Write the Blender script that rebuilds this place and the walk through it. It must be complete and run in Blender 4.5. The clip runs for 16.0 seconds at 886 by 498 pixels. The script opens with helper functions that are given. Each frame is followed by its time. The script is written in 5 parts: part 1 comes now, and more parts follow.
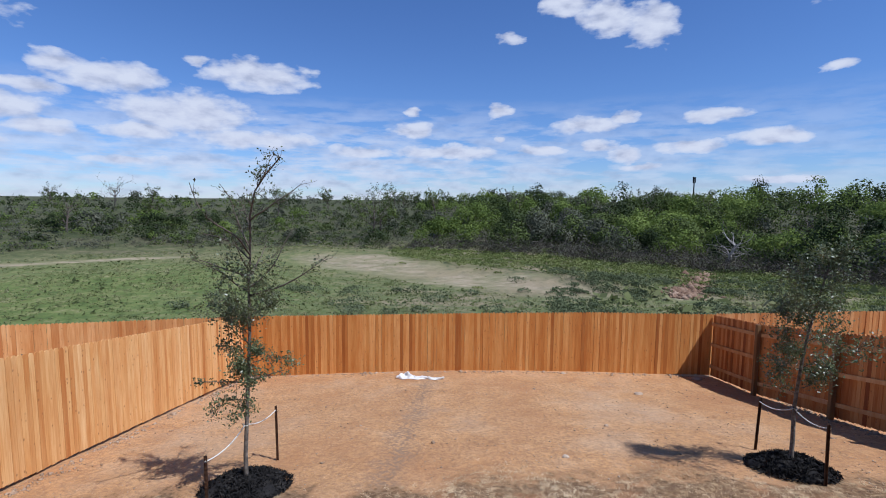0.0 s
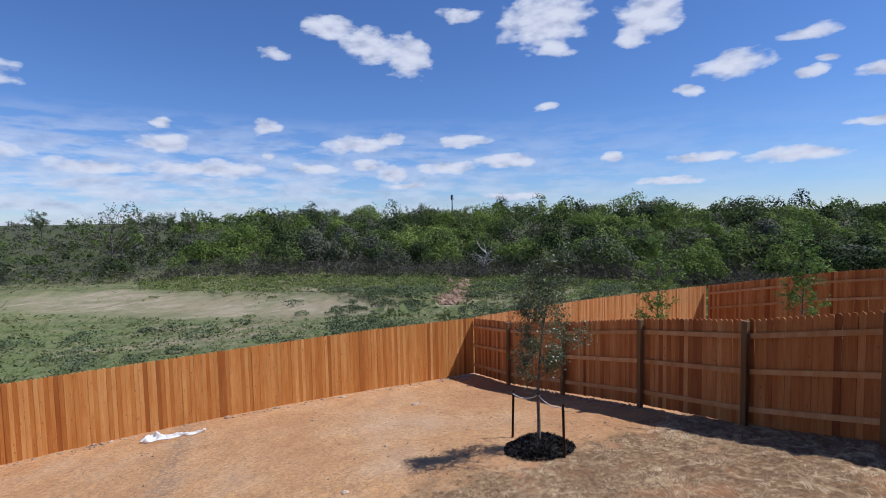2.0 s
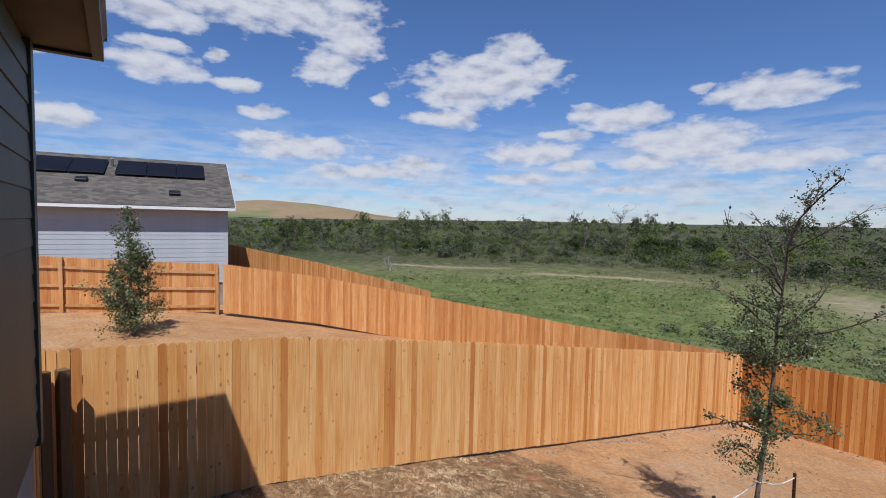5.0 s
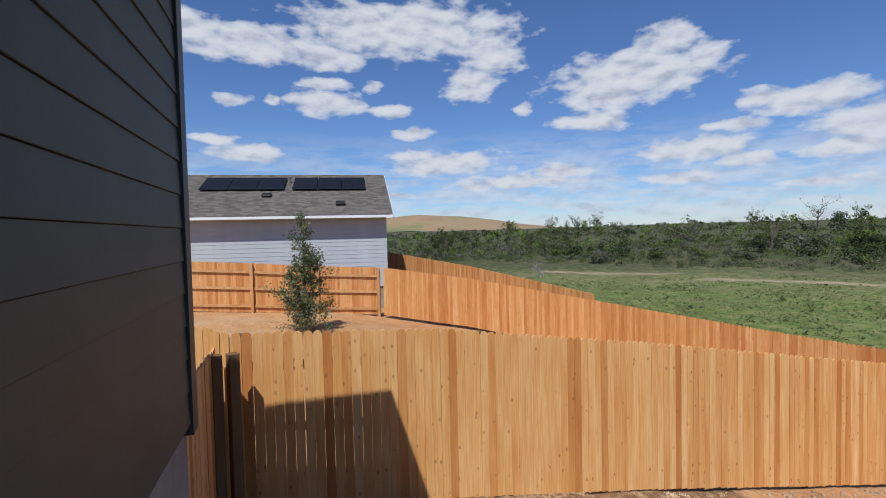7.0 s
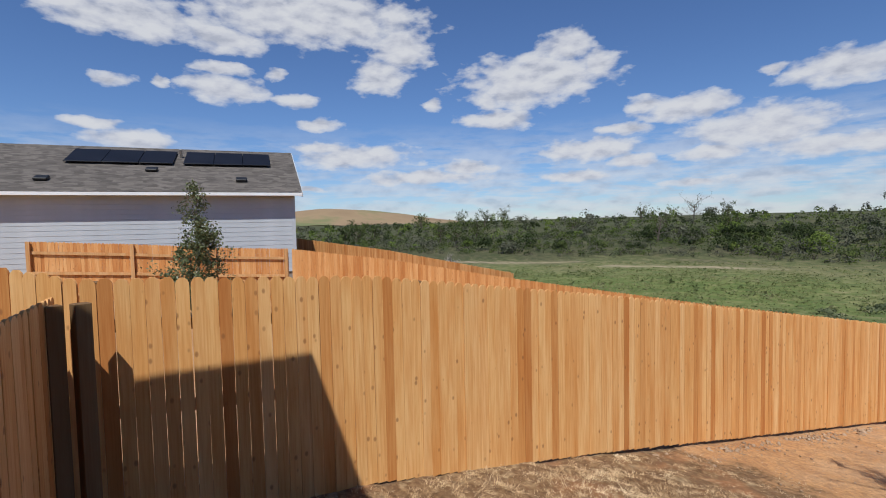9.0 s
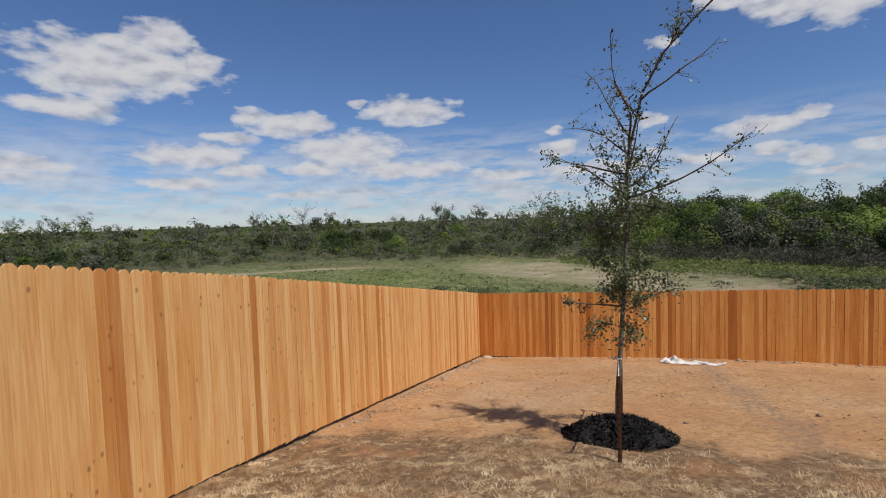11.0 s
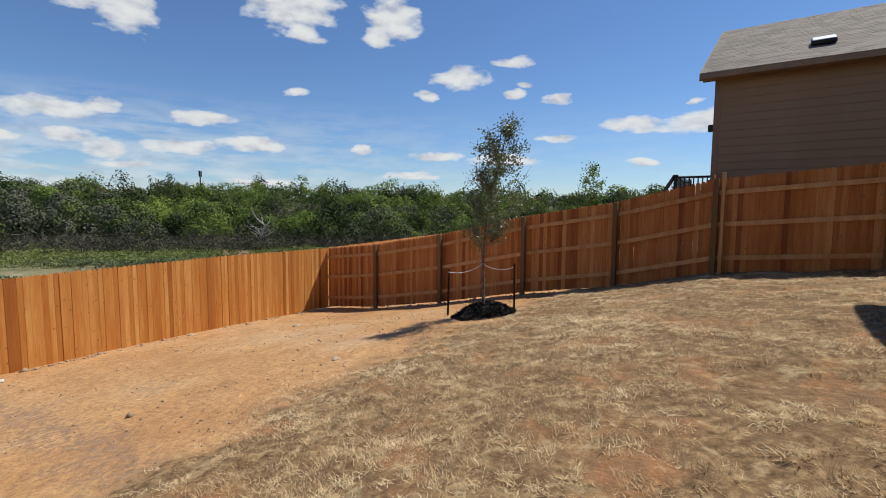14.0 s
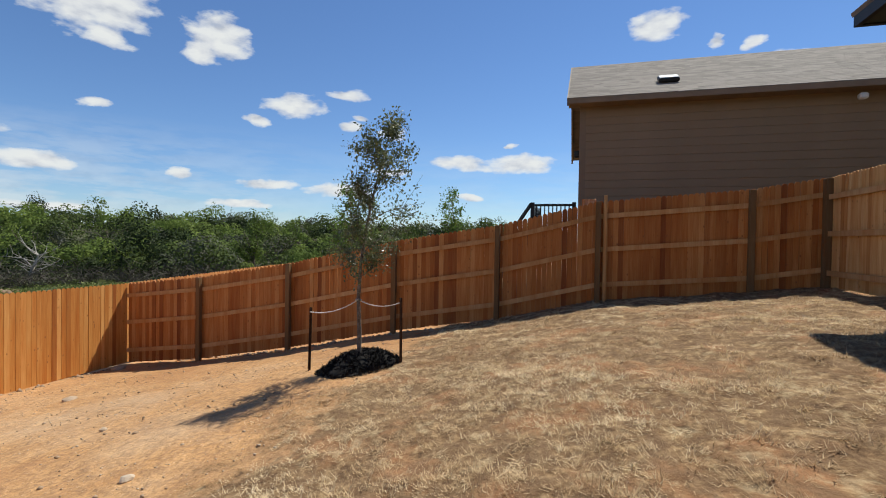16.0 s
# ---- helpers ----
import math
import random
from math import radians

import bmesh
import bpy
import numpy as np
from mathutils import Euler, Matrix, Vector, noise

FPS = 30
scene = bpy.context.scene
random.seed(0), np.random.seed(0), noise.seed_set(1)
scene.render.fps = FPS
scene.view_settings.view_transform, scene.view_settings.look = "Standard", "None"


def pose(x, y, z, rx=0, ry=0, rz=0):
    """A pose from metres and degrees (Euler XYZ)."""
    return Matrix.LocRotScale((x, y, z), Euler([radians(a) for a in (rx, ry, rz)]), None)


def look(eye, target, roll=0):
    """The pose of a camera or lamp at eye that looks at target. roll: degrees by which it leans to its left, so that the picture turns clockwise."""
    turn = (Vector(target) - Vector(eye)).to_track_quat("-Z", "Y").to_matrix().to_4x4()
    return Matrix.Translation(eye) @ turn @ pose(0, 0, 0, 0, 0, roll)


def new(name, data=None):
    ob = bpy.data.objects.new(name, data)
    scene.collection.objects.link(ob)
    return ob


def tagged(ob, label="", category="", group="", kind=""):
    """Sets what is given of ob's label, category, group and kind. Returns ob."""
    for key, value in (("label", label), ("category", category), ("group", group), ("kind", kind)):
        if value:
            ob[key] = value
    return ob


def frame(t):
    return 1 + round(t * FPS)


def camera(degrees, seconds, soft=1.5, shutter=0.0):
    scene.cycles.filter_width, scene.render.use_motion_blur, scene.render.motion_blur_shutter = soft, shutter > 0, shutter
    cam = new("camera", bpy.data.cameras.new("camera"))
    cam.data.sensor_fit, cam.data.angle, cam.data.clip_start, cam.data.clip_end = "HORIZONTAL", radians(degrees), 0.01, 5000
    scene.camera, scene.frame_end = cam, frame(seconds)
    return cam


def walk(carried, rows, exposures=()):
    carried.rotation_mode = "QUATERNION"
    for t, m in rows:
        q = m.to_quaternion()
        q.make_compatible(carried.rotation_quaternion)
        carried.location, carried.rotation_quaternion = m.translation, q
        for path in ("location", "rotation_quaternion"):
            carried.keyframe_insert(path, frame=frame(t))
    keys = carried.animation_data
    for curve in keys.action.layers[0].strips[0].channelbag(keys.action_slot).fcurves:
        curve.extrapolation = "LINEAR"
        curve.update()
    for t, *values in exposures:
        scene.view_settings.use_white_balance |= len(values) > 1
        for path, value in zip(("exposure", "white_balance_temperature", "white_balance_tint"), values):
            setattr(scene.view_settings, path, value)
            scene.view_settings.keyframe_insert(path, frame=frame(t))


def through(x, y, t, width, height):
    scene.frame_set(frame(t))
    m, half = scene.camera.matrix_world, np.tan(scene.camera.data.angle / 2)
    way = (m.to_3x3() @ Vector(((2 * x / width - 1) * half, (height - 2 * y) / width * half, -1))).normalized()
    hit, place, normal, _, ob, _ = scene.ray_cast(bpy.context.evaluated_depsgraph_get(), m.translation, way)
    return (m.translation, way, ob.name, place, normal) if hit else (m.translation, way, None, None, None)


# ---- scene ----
cam = camera(86.0, 16.0, 1.0)
PATH = [
    (0, (0.704, -0.200, 4.691), (0.674, 1.790, 4.498), 0.5),
    (0.5, (0.707, 0.056, 4.678), (0.337, 2.015, 4.515), 1.0),
    (1, (0.779, 0.217, 4.694), (0.465, 2.190, 4.599), -0.2),
    (1.5, (0.915, 0.336, 4.661), (1.065, 2.326, 4.526), -1.8),
    (2, (0.994, 0.171, 4.715), (1.853, 1.973, 4.592), -1.2),
    (2.5, (1.105, 0.179, 4.692), (2.369, 1.725, 4.574), -0.5),
    (3, (1.081, 0.230, 4.674), (2.367, 1.755, 4.535), -0.2),
    (3.5, (0.912, 0.352, 4.679), (1.431, 2.279, 4.551), 0.1),
    (4, (0.886, 0.069, 4.651), (0.150, 1.926, 4.556), 0.2),
    (4.5, (0.696, -0.336, 4.760), (-0.701, 1.091, 4.645), 1.0),
    (5, (0.374, -0.361, 4.702), (-1.273, 0.768, 4.588), 1.2),
    (5.2, (0.262, -0.353, 4.706), (-1.444, 0.683, 4.586), 1.7),
    (7.3, (-0.799, -0.215, 4.201), (-2.715, 0.355, 4.133), -1.5),
    (7.5, (-0.872, -0.216, 4.148), (-2.785, 0.362, 4.075), -1.5),
    (8, (-1.094, -0.237, 3.991), (-2.998, 0.366, 3.879), -1.5),
    (8.2, (-1.187, -0.224, 3.924), (-3.089, 0.383, 3.804), -1.6),
    (10.3, (-1.995, -0.028, 3.419), (-3.044, 1.672, 3.328), -2.8),
    (10.5, (-2.034, 0.028, 3.369), (-2.963, 1.795, 3.254), -3.2),
    (11, (-2.117, 0.326, 3.283), (-2.738, 2.224, 3.184), -1.8),
    (11.5, (-2.200, 0.477, 3.238), (-2.524, 2.444, 3.079), -1.5),
    (12, (-2.223, 0.687, 3.225), (-2.005, 2.668, 3.056), -2.5),
    (12.5, (-2.072, 1.064, 3.088), (-1.391, 2.932, 2.875), -1.8),
    (13, (-1.948, 1.433, 2.994), (-0.902, 3.126, 2.793), 0.6),
    (13.5, (-1.682, 1.825, 2.856), (-0.217, 3.167, 2.627), 1.4),
    (14, (-1.425, 2.219, 2.810), (0.203, 3.368, 2.636), 0.4),
    (14.5, (-1.169, 2.642, 2.764), (0.546, 3.669, 2.701), 1.8),
    (15, (-0.727, 2.934, 2.668), (1.172, 3.556, 2.587), 1.3),
    (15.5, (-0.384, 3.170, 2.678), (1.577, 3.559, 2.608), -0.6),
    (16, (-0.101, 3.577, 2.648), (1.824, 4.121, 2.611), 0.9),
]
EXPOSURES = [(0.0, -0.08, 5450, 12), (2.5, -0.08, 5600, 12), (5.0, -0.18, 5900, 10), (8.0, -0.12, 6000, 8), (10.5, -0.30, 6300, 9), (12.5, -0.27, 6350, 8), (14.0, 0.03, 6450, 4), (15.5, 0.13, 6450, 3), (16.0, 0.13, 6450, 3)]
walk(cam, [(t, look(eye, target, roll)) for t, eye, target, roll in PATH], EXPOSURES)


# ---- light: sky with cumulus, one sun ----
SUN_DIR = Vector((0.55, -0.32, 1.0)).normalized()
SUN_STRENGTH, SKY_STRENGTH, CLOUD_LIGHT = 5.3, 0.090, 0.77
sun = new("sun", bpy.data.lights.new("sun", "SUN"))
sun.data.energy, sun.data.angle, sun.data.color = SUN_STRENGTH, radians(0.53), (1.0, 0.955, 0.88)
sun.matrix_world = look((30, -15, 54), (30 - SUN_DIR.x, -15 - SUN_DIR.y, 54 - SUN_DIR.z))

# clouds: azimuth from +y towards +x, elevation, half width, half height, in degrees
CLOUDS_FAR_WEST = [(-101.1, 21.4, 3.1, 1.4), (-94.8, 20.3, 7.4, 1.8), (-85.8, 19.6, 3.8, 1.2), (-77.3, 22.6, 13.0, 2.6), (-66.8, 19.8, 3.6, 2.0), (-69.5, 17.0, 3.1, 1.8), (-86.6, 14.9, 4.4, 1.3),
                   (-96.4, 14.7, 1.6, 0.7), (-86.6, 16.9, 2.6, 0.6), (-80.8, 16.8, 1.2, 0.6), (-79.2, 14.1, 2.4, 0.7), (-76.7, 11.7, 2.8, 0.6), (-92.4, 14.9, 0.8, 0.6), (-72.4, 8.2, 7.1, 1.3),
                   (-76.4, 9.3, 3.0, 0.6), (-64.4, 5.7, 8.6, 0.8), (-95.3, 9.1, 4.0, 1.0), (-98.3, 10.4, 2.4, 0.5), (-77.9, 4.4, 2.0, 0.4)]
CLOUDS_WEST = [(-51.1, 16.4, 8.7, 2.4), (-47.7, 19.2, 3.1, 1.6), (-44.0, 17.1, 2.1, 1.5), (-54.0, 14.6, 5.0, 1.4), (-55.3, 12.1, 4.6, 1.0), (-41.4, 10.1, 3.2, 0.7), (-35.0, 11.8, 4.7, 1.2),
               (-38.6, 12.6, 2.4, 0.9), (-45.0, 8.2, 5.8, 1.2), (-46.6, 5.3, 4.4, 0.7), (-40.9, 6.6, 2.5, 0.8), (-63.1, 13.9, 1.2, 0.7), (-59.2, 6.8, 3.8, 0.9), (-34.1, 4.0, 3.3, 0.5)]
CLOUDS_NORTH = [(-21.5, 13.4, 5.5, 1.3), (-27.6, 14.1, 1.1, 0.5), (-28.8, 8.9, 7.3, 1.9), (-22.3, 6.9, 6.9, 1.0), (-32.9, 7.0, 3.4, 0.9), (-4.3, 8.5, 2.8, 0.8), (-4.6, 10.5, 1.1, 0.5), (5.6, 10.6, 1.4, 0.6),
                (6.0, 7.6, 0.9, 0.4), (15.9, 8.8, 4.0, 0.9), (19.5, 9.5, 1.6, 0.7), (6.8, 18.3, 1.4, 0.6), (10.7, 6.1, 2.9, 0.6), (0.1, 6.0, 6.7, 0.8), (-10.5, 5.9, 3.9, 0.6), (16.6, 6.5, 2.1, 0.6),
                (19.7, 5.6, 2.4, 0.7), (21.8, 4.3, 2.3, 0.4), (22.0, 18.4, 2.7, 1.7), (17.6, 19.7, 3.4, 1.4), (12.6, 21.2, 3.0, 1.0)]
CLOUDS_EAST = [(28.0, 22.5, 2.1, 0.7), (38.0, 21.4, 4.6, 2.4), (38.8, 19.0, 2.0, 0.9), (48.8, 20.8, 3.0, 1.9), (47.2, 19.2, 1.8, 1.1), (56.8, 14.9, 3.0, 1.1), (52.8, 12.8, 1.2, 0.6), (62.9, 16.3, 2.2, 0.6),
               (63.0, 12.8, 1.2, 0.5), (63.8, 13.8, 0.9, 0.3), (68.0, 12.3, 1.5, 0.5), (68.1, 7.9, 2.1, 0.4), (37.9, 12.6, 1.5, 0.4), (28.0, 9.1, 3.2, 0.7), (26.0, 6.2, 3.5, 0.6), (33.2, 6.8, 3.5, 0.7),
               (45.2, 6.6, 1.4, 0.5), (53.5, 6.1, 3.2, 0.5), (62.3, 5.5, 3.8, 0.7), (51.3, 3.8, 3.1, 0.4), (34.5, 2.7, 4.0, 0.4)]
CLOUDS_FAR_EAST = [(76.1, 9.1, 3.2, 0.8), (83.4, 9.1, 3.6, 1.0), (77.4, 5.1, 1.7, 0.3), (82.1, 11.2, 0.7, 0.3), (98.0, 22.6, 2.7, 1.2), (103.5, 20.2, 0.8, 0.6), (107.0, 19.6, 0.9, 0.7), (104.5, 18.1, 2.1, 0.4),
                   (109.8, 17.6, 2.1, 0.6), (140.0, 24.0, 8.0, 3.0), (165.0, 15.0, 9.0, 3.0), (-130.0, 18.0, 9.0, 3.0), (-165.0, 28.0, 8.0, 3.0)]


def math_node(nt, op, a, b=None, clamp=False):
    n = nt.nodes.new("ShaderNodeMath")
    n.operation, n.use_clamp = op, clamp
    for k, v in enumerate((a, b)):
        if v is None:
            continue
        if isinstance(v, (int, float)):
            n.inputs[k].default_value = v
        else:
            nt.links.new(v, n.inputs[k])
    return n.outputs[0]


def vec_node(nt, op, a, b=None):
    n = nt.nodes.new("ShaderNodeVectorMath")
    n.operation = op
    for k, v in enumerate((a, b)):
        if v is None:
            continue
        if isinstance(v, (tuple, list)):
            n.inputs[k].default_value = v
        else:
            nt.links.new(v, n.inputs[k])
    return n.outputs["Value"] if op in ("LENGTH", "DOT_PRODUCT") else n.outputs["Vector"]


def noise_node(nt, vec, scale, detail=4.0, rough=0.55, out="Fac"):
    n = nt.nodes.new("ShaderNodeTexNoise")
    n.inputs["Scale"].default_value, n.inputs["Detail"].default_value, n.inputs["Roughness"].default_value = scale, detail, rough
    nt.links.new(vec, n.inputs["Vector"])
    return n.outputs[out]


def ramp_node(nt, fac, stops, mode="LINEAR"):
    n = nt.nodes.new("ShaderNodeValToRGB")
    n.color_ramp.interpolation = mode
    while len(n.color_ramp.elements) < len(stops):
        n.color_ramp.elements.new(0.5)
    for el, (p, c) in zip(n.color_ramp.elements, stops):
        el.position = p
        el.color = (*c, 1) if isinstance(c, (tuple, list)) else (c, c, c, 1)
    nt.links.new(fac, n.inputs["Fac"])
    return n.outputs["Color"]


def mix_node(nt, fac, a, b, blend="MIX"):
    n = nt.nodes.new("ShaderNodeMix")
    n.data_type, n.blend_type = "RGBA", blend
    for sock, v in (("Factor_Float", fac), ("A_Color", a), ("B_Color", b)):
        s = next(i for i in n.inputs if i.identifier == sock)
        if isinstance(v, (int, float)):
            s.default_value = v
        elif isinstance(v, (tuple, list)):
            s.default_value = (*v, 1)
        else:
            nt.links.new(v, s)
    return next(o for o in n.outputs if o.identifier == "Result_Color")


def build_world():
    w = bpy.data.worlds.new("sky")
    w.use_nodes = True
    scene.world = w
    nt = w.node_tree
    nt.nodes.clear()
    out, bg = nt.nodes.new("ShaderNodeOutputWorld"), nt.nodes.new("ShaderNodeBackground")
    sky = nt.nodes.new("ShaderNodeTexSky")
    sky.sky_type, sky.sun_disc = "NISHITA", False
    sky.sun_elevation, sky.sun_rotation = math.asin(SUN_DIR.z), math.atan2(SUN_DIR.x, SUN_DIR.y)
    sky.air_density, sky.dust_density, sky.ozone_density = 1.0, 0.0, 4.0
    tc = nt.nodes.new("ShaderNodeTexCoord")
    way = vec_node(nt, "NORMALIZE", tc.outputs["Generated"])
    sep = nt.nodes.new("ShaderNodeSeparateXYZ")
    nt.links.new(way, sep.inputs[0])
    az = math_node(nt, "MULTIPLY", math_node(nt, "ARCTAN2", sep.outputs[0], sep.outputs[1]), 57.2958)
    el = math_node(nt, "MULTIPLY", math_node(nt, "ARCSINE", sep.outputs[2]), 57.2958)
    comb = nt.nodes.new("ShaderNodeCombineXYZ")
    nt.links.new(az, comb.inputs[0]), nt.links.new(el, comb.inputs[1])
    # billows, flatter towards the horizon
    flat = vec_node(nt, "MULTIPLY", comb.outputs[0], (0.20, 0.42, 1.0))
    n1 = noise_node(nt, flat, 1.1, 5.0, 0.55, "Color")
    shift = vec_node(nt, "MULTIPLY", vec_node(nt, "SUBTRACT", n1, (0.5, 0.5, 0.5)), (3.4, 1.5, 0.0))
    at = vec_node(nt, "ADD", comb.outputs[0], shift)
    best = None
    for a, e, wa, we in CLOUDS_FAR_WEST + CLOUDS_WEST + CLOUDS_NORTH + CLOUDS_EAST + CLOUDS_FAR_EAST:
        d = vec_node(nt, "MULTIPLY", vec_node(nt, "SUBTRACT", at, (a, e, 0.0)), (1 / (wa * 1.06), 1 / (we * 1.20), 0.0))
        r = vec_node(nt, "LENGTH", d)
        best = r if best is None else math_node(nt, "MINIMUM", best, r)
    n2 = noise_node(nt, flat, 1.9, 5.0, 0.50)
    r = math_node(nt, "ADD", best, math_node(nt, "MULTIPLY", math_node(nt, "SUBTRACT", n2, 0.5), 1.5))
    body = ramp_node(nt, math_node(nt, "MULTIPLY", r, 0.93), [(0.0, 0.98), (0.50, 0.93), (0.76, 0.66), (1.0, 0.0)])
    # thin streaks low over the western and northern horizon
    streak = noise_node(nt, vec_node(nt, "MULTIPLY", comb.outputs[0], (0.15, 0.80, 1.0)), 1.0, 6.0, 0.58)
    band = math_node(nt, "MULTIPLY", ramp_node(nt, math_node(nt, "DIVIDE", el, 12.0), [(0.0, 0.7), (0.3, 0.95), (0.7, 0.55), (1.0, 0.0)]), ramp_node(nt, streak, [(0.40, 0.0), (0.50, 0.62), (0.60, 0.88)]))
    west = ramp_node(nt, math_node(nt, "DIVIDE", math_node(nt, "ADD", az, 100.0), 200.0), [(0.05, 0.6), (0.45, 1.0), (0.68, 0.45), (0.80, 0.12)])
    cover = math_node(nt, "MAXIMUM", body, math_node(nt, "MULTIPLY", band, west), clamp=True)
    # shaded undersides and thin greyer parts
    over = noise_node(nt, vec_node(nt, "ADD", flat, (-0.06, 0.34, 0.0)), 1.9, 4.0, 0.5)
    here = noise_node(nt, flat, 1.9, 4.0, 0.5)
    lit = math_node(nt, "ADD", math_node(nt, "MULTIPLY", math_node(nt, "SUBTRACT", over, here), 0.9), 0.5)
    tone = ramp_node(nt, lit, [(0.28, (0.66, 0.67, 0.75)), (0.46, (0.88, 0.87, 0.92)), (0.62, (1.0, 0.98, 0.99))])
    up = nt.nodes.new("ShaderNodeBackground")
    nt.links.new(tone, up.inputs["Color"])
    up.inputs["Strength"].default_value = CLOUD_LIGHT
    tint = mix_node(nt, 1.0, sky.outputs[0], (0.87, 0.97, 1.20), "MULTIPLY")
    nt.links.new(tint, bg.inputs["Color"])
    bg.inputs["Strength"].default_value = SKY_STRENGTH
    mx = nt.nodes.new("ShaderNodeMixShader")
    nt.links.new(cover, mx.inputs[0]), nt.links.new(bg.outputs[0], mx.inputs[1]), nt.links.new(up.outputs[0], mx.inputs[2])
    nt.links.new(mx.outputs[0], out.inputs["Surface"])


build_world()


# ---- materials ----
def material(name, rough=0.8, metal=0.0, spec=0.3):
    m = bpy.data.materials.new(name)
    m.use_nodes = True
    nt = m.node_tree
    bsdf = nt.nodes["Principled BSDF"]
    bsdf.inputs["Roughness"].default_value, bsdf.inputs["Metallic"].default_value = rough, metal
    bsdf.inputs["Specular IOR Level"].default_value = spec
    return m, nt, bsdf


def coords(nt, kind="Object", scale=(1, 1, 1)):
    tc = nt.nodes.new("ShaderNodeTexCoord")
    return vec_node(nt, "MULTIPLY", tc.outputs[kind], scale)


def world_pos(nt, scale=(1, 1, 1)):
    g = nt.nodes.new("ShaderNodeNewGeometry")
    return vec_node(nt, "MULTIPLY", g.outputs["Position"], scale)


def bump(nt, bsdf, height, strength, distance):
    b = nt.nodes.new("ShaderNodeBump")
    b.inputs["Strength"].default_value, b.inputs["Distance"].default_value = strength, distance
    nt.links.new(height, b.inputs["Height"])
    nt.links.new(b.outputs[0], bsdf.inputs["Normal"])


def wood_material(name, stops, grain=1.0, rough=0.75, knots=0.72):
    """Sawn timber along local z, each piece with its own tone, grain and knots."""
    m, nt, bsdf = material(name, rough)
    info = nt.nodes.new("ShaderNodeObjectInfo")
    tc = nt.nodes.new("ShaderNodeTexCoord")
    comb = nt.nodes.new("ShaderNodeCombineXYZ")
    seed = math_node(nt, "MULTIPLY", info.outputs["Random"], 91.0)
    nt.links.new(seed, comb.inputs[0]), nt.links.new(seed, comb.inputs[2])
    off = vec_node(nt, "ADD", tc.outputs["Object"], comb.outputs[0])
    fine = noise_node(nt, vec_node(nt, "MULTIPLY", off, (60, 60, 2.2)), 1.0, 5.0, 0.6)
    broad = noise_node(nt, vec_node(nt, "MULTIPLY", off, (7, 7, 0.9)), 1.0, 3.0, 0.5)
    base = ramp_node(nt, info.outputs["Random"], stops)
    c = mix_node(nt, math_node(nt, "MULTIPLY", ramp_node(nt, broad, [(0.35, 0.0), (0.66, 1.0)]), 0.75), base, (0.84, 0.64, 0.43), "MULTIPLY")
    c = mix_node(nt, math_node(nt, "MULTIPLY", ramp_node(nt, fine, [(0.40, 0.0), (0.68, 1.0)]), 0.75 * grain), c, (0.80, 0.64, 0.47), "MULTIPLY")
    if knots:
        v = nt.nodes.new("ShaderNodeTexVoronoi")
        v.inputs["Scale"].default_value = 1.0
        nt.links.new(vec_node(nt, "MULTIPLY", off, (13.0, 13.0, 8.0)), v.inputs["Vector"])
        spot = ramp_node(nt, v.outputs["Distance"], [(0.0, 1.0), (0.12, 0.8), (0.21, 0.0)])
        keep = ramp_node(nt, nt_sep(nt, v.outputs["Color"]), [(0.52, 0.0), (0.66, 1.0)])
        c = mix_node(nt, math_node(nt, "MULTIPLY", math_node(nt, "MULTIPLY", spot, keep), knots), c, (0.24, 0.092, 0.032))
    nt.links.new(c, bsdf.inputs["Base Color"])
    bump(nt, bsdf, fine, 0.35, 0.004)
    return m


def nt_sep(nt, col):
    s = nt.nodes.new("ShaderNodeSeparateColor")
    nt.links.new(col, s.inputs[0])
    return s.outputs[0]


def noisy_material(name, stops, scale, detail=5.0, rough=0.85, bump_at=None, second=None, metal=0.0, spec=0.3, kind="Object"):
    """A colour ramp over noise, with an optional second, broader tone and relief."""
    m, nt, bsdf = material(name, rough, metal, spec)
    p = coords(nt, kind)
    n = noise_node(nt, p, scale, detail)
    c = ramp_node(nt, n, stops)
    if second:
        c = mix_node(nt, ramp_node(nt, noise_node(nt, p, second[0], 4.0), [(0.4, 0.0), (0.65, second[2])]), c, second[1])
    nt.links.new(c, bsdf.inputs["Base Color"])
    if bump_at:
        bump(nt, bsdf, noise_node(nt, p, bump_at[0], 5.0), bump_at[1], bump_at[2])
    return m


def leaf_material(name, stops, patch=0.25, rough=0.6, through=0.35, single=0.45, spec=0.25):
    """Leaves: tone by piece and by place, some light passing through."""
    m, nt, bsdf = material(name, rough, 0.0, spec)
    g = nt.nodes.new("ShaderNodeNewGeometry")
    broad = noise_node(nt, g.outputs["Position"], patch, 3.0)
    f = math_node(nt, "ADD", math_node(nt, "MULTIPLY", g.outputs["Random Per Island"], single), math_node(nt, "MULTIPLY", ramp_node(nt, broad, [(0.3, 0.0), (0.7, 1.0)]), 1.0 - single))
    c = ramp_node(nt, f, stops)
    nt.links.new(c, bsdf.inputs["Base Color"])
    tr = nt.nodes.new("ShaderNodeBsdfTranslucent")
    nt.links.new(c, tr.inputs["Color"])
    mx = nt.nodes.new("ShaderNodeMixShader")
    mx.inputs[0].default_value = through
    nt.links.new(bsdf.outputs[0], mx.inputs[1]), nt.links.new(tr.outputs[0], mx.inputs[2])
    nt.links.new(mx.outputs[0], nt.nodes["Material Output"].inputs["Surface"])
    return m


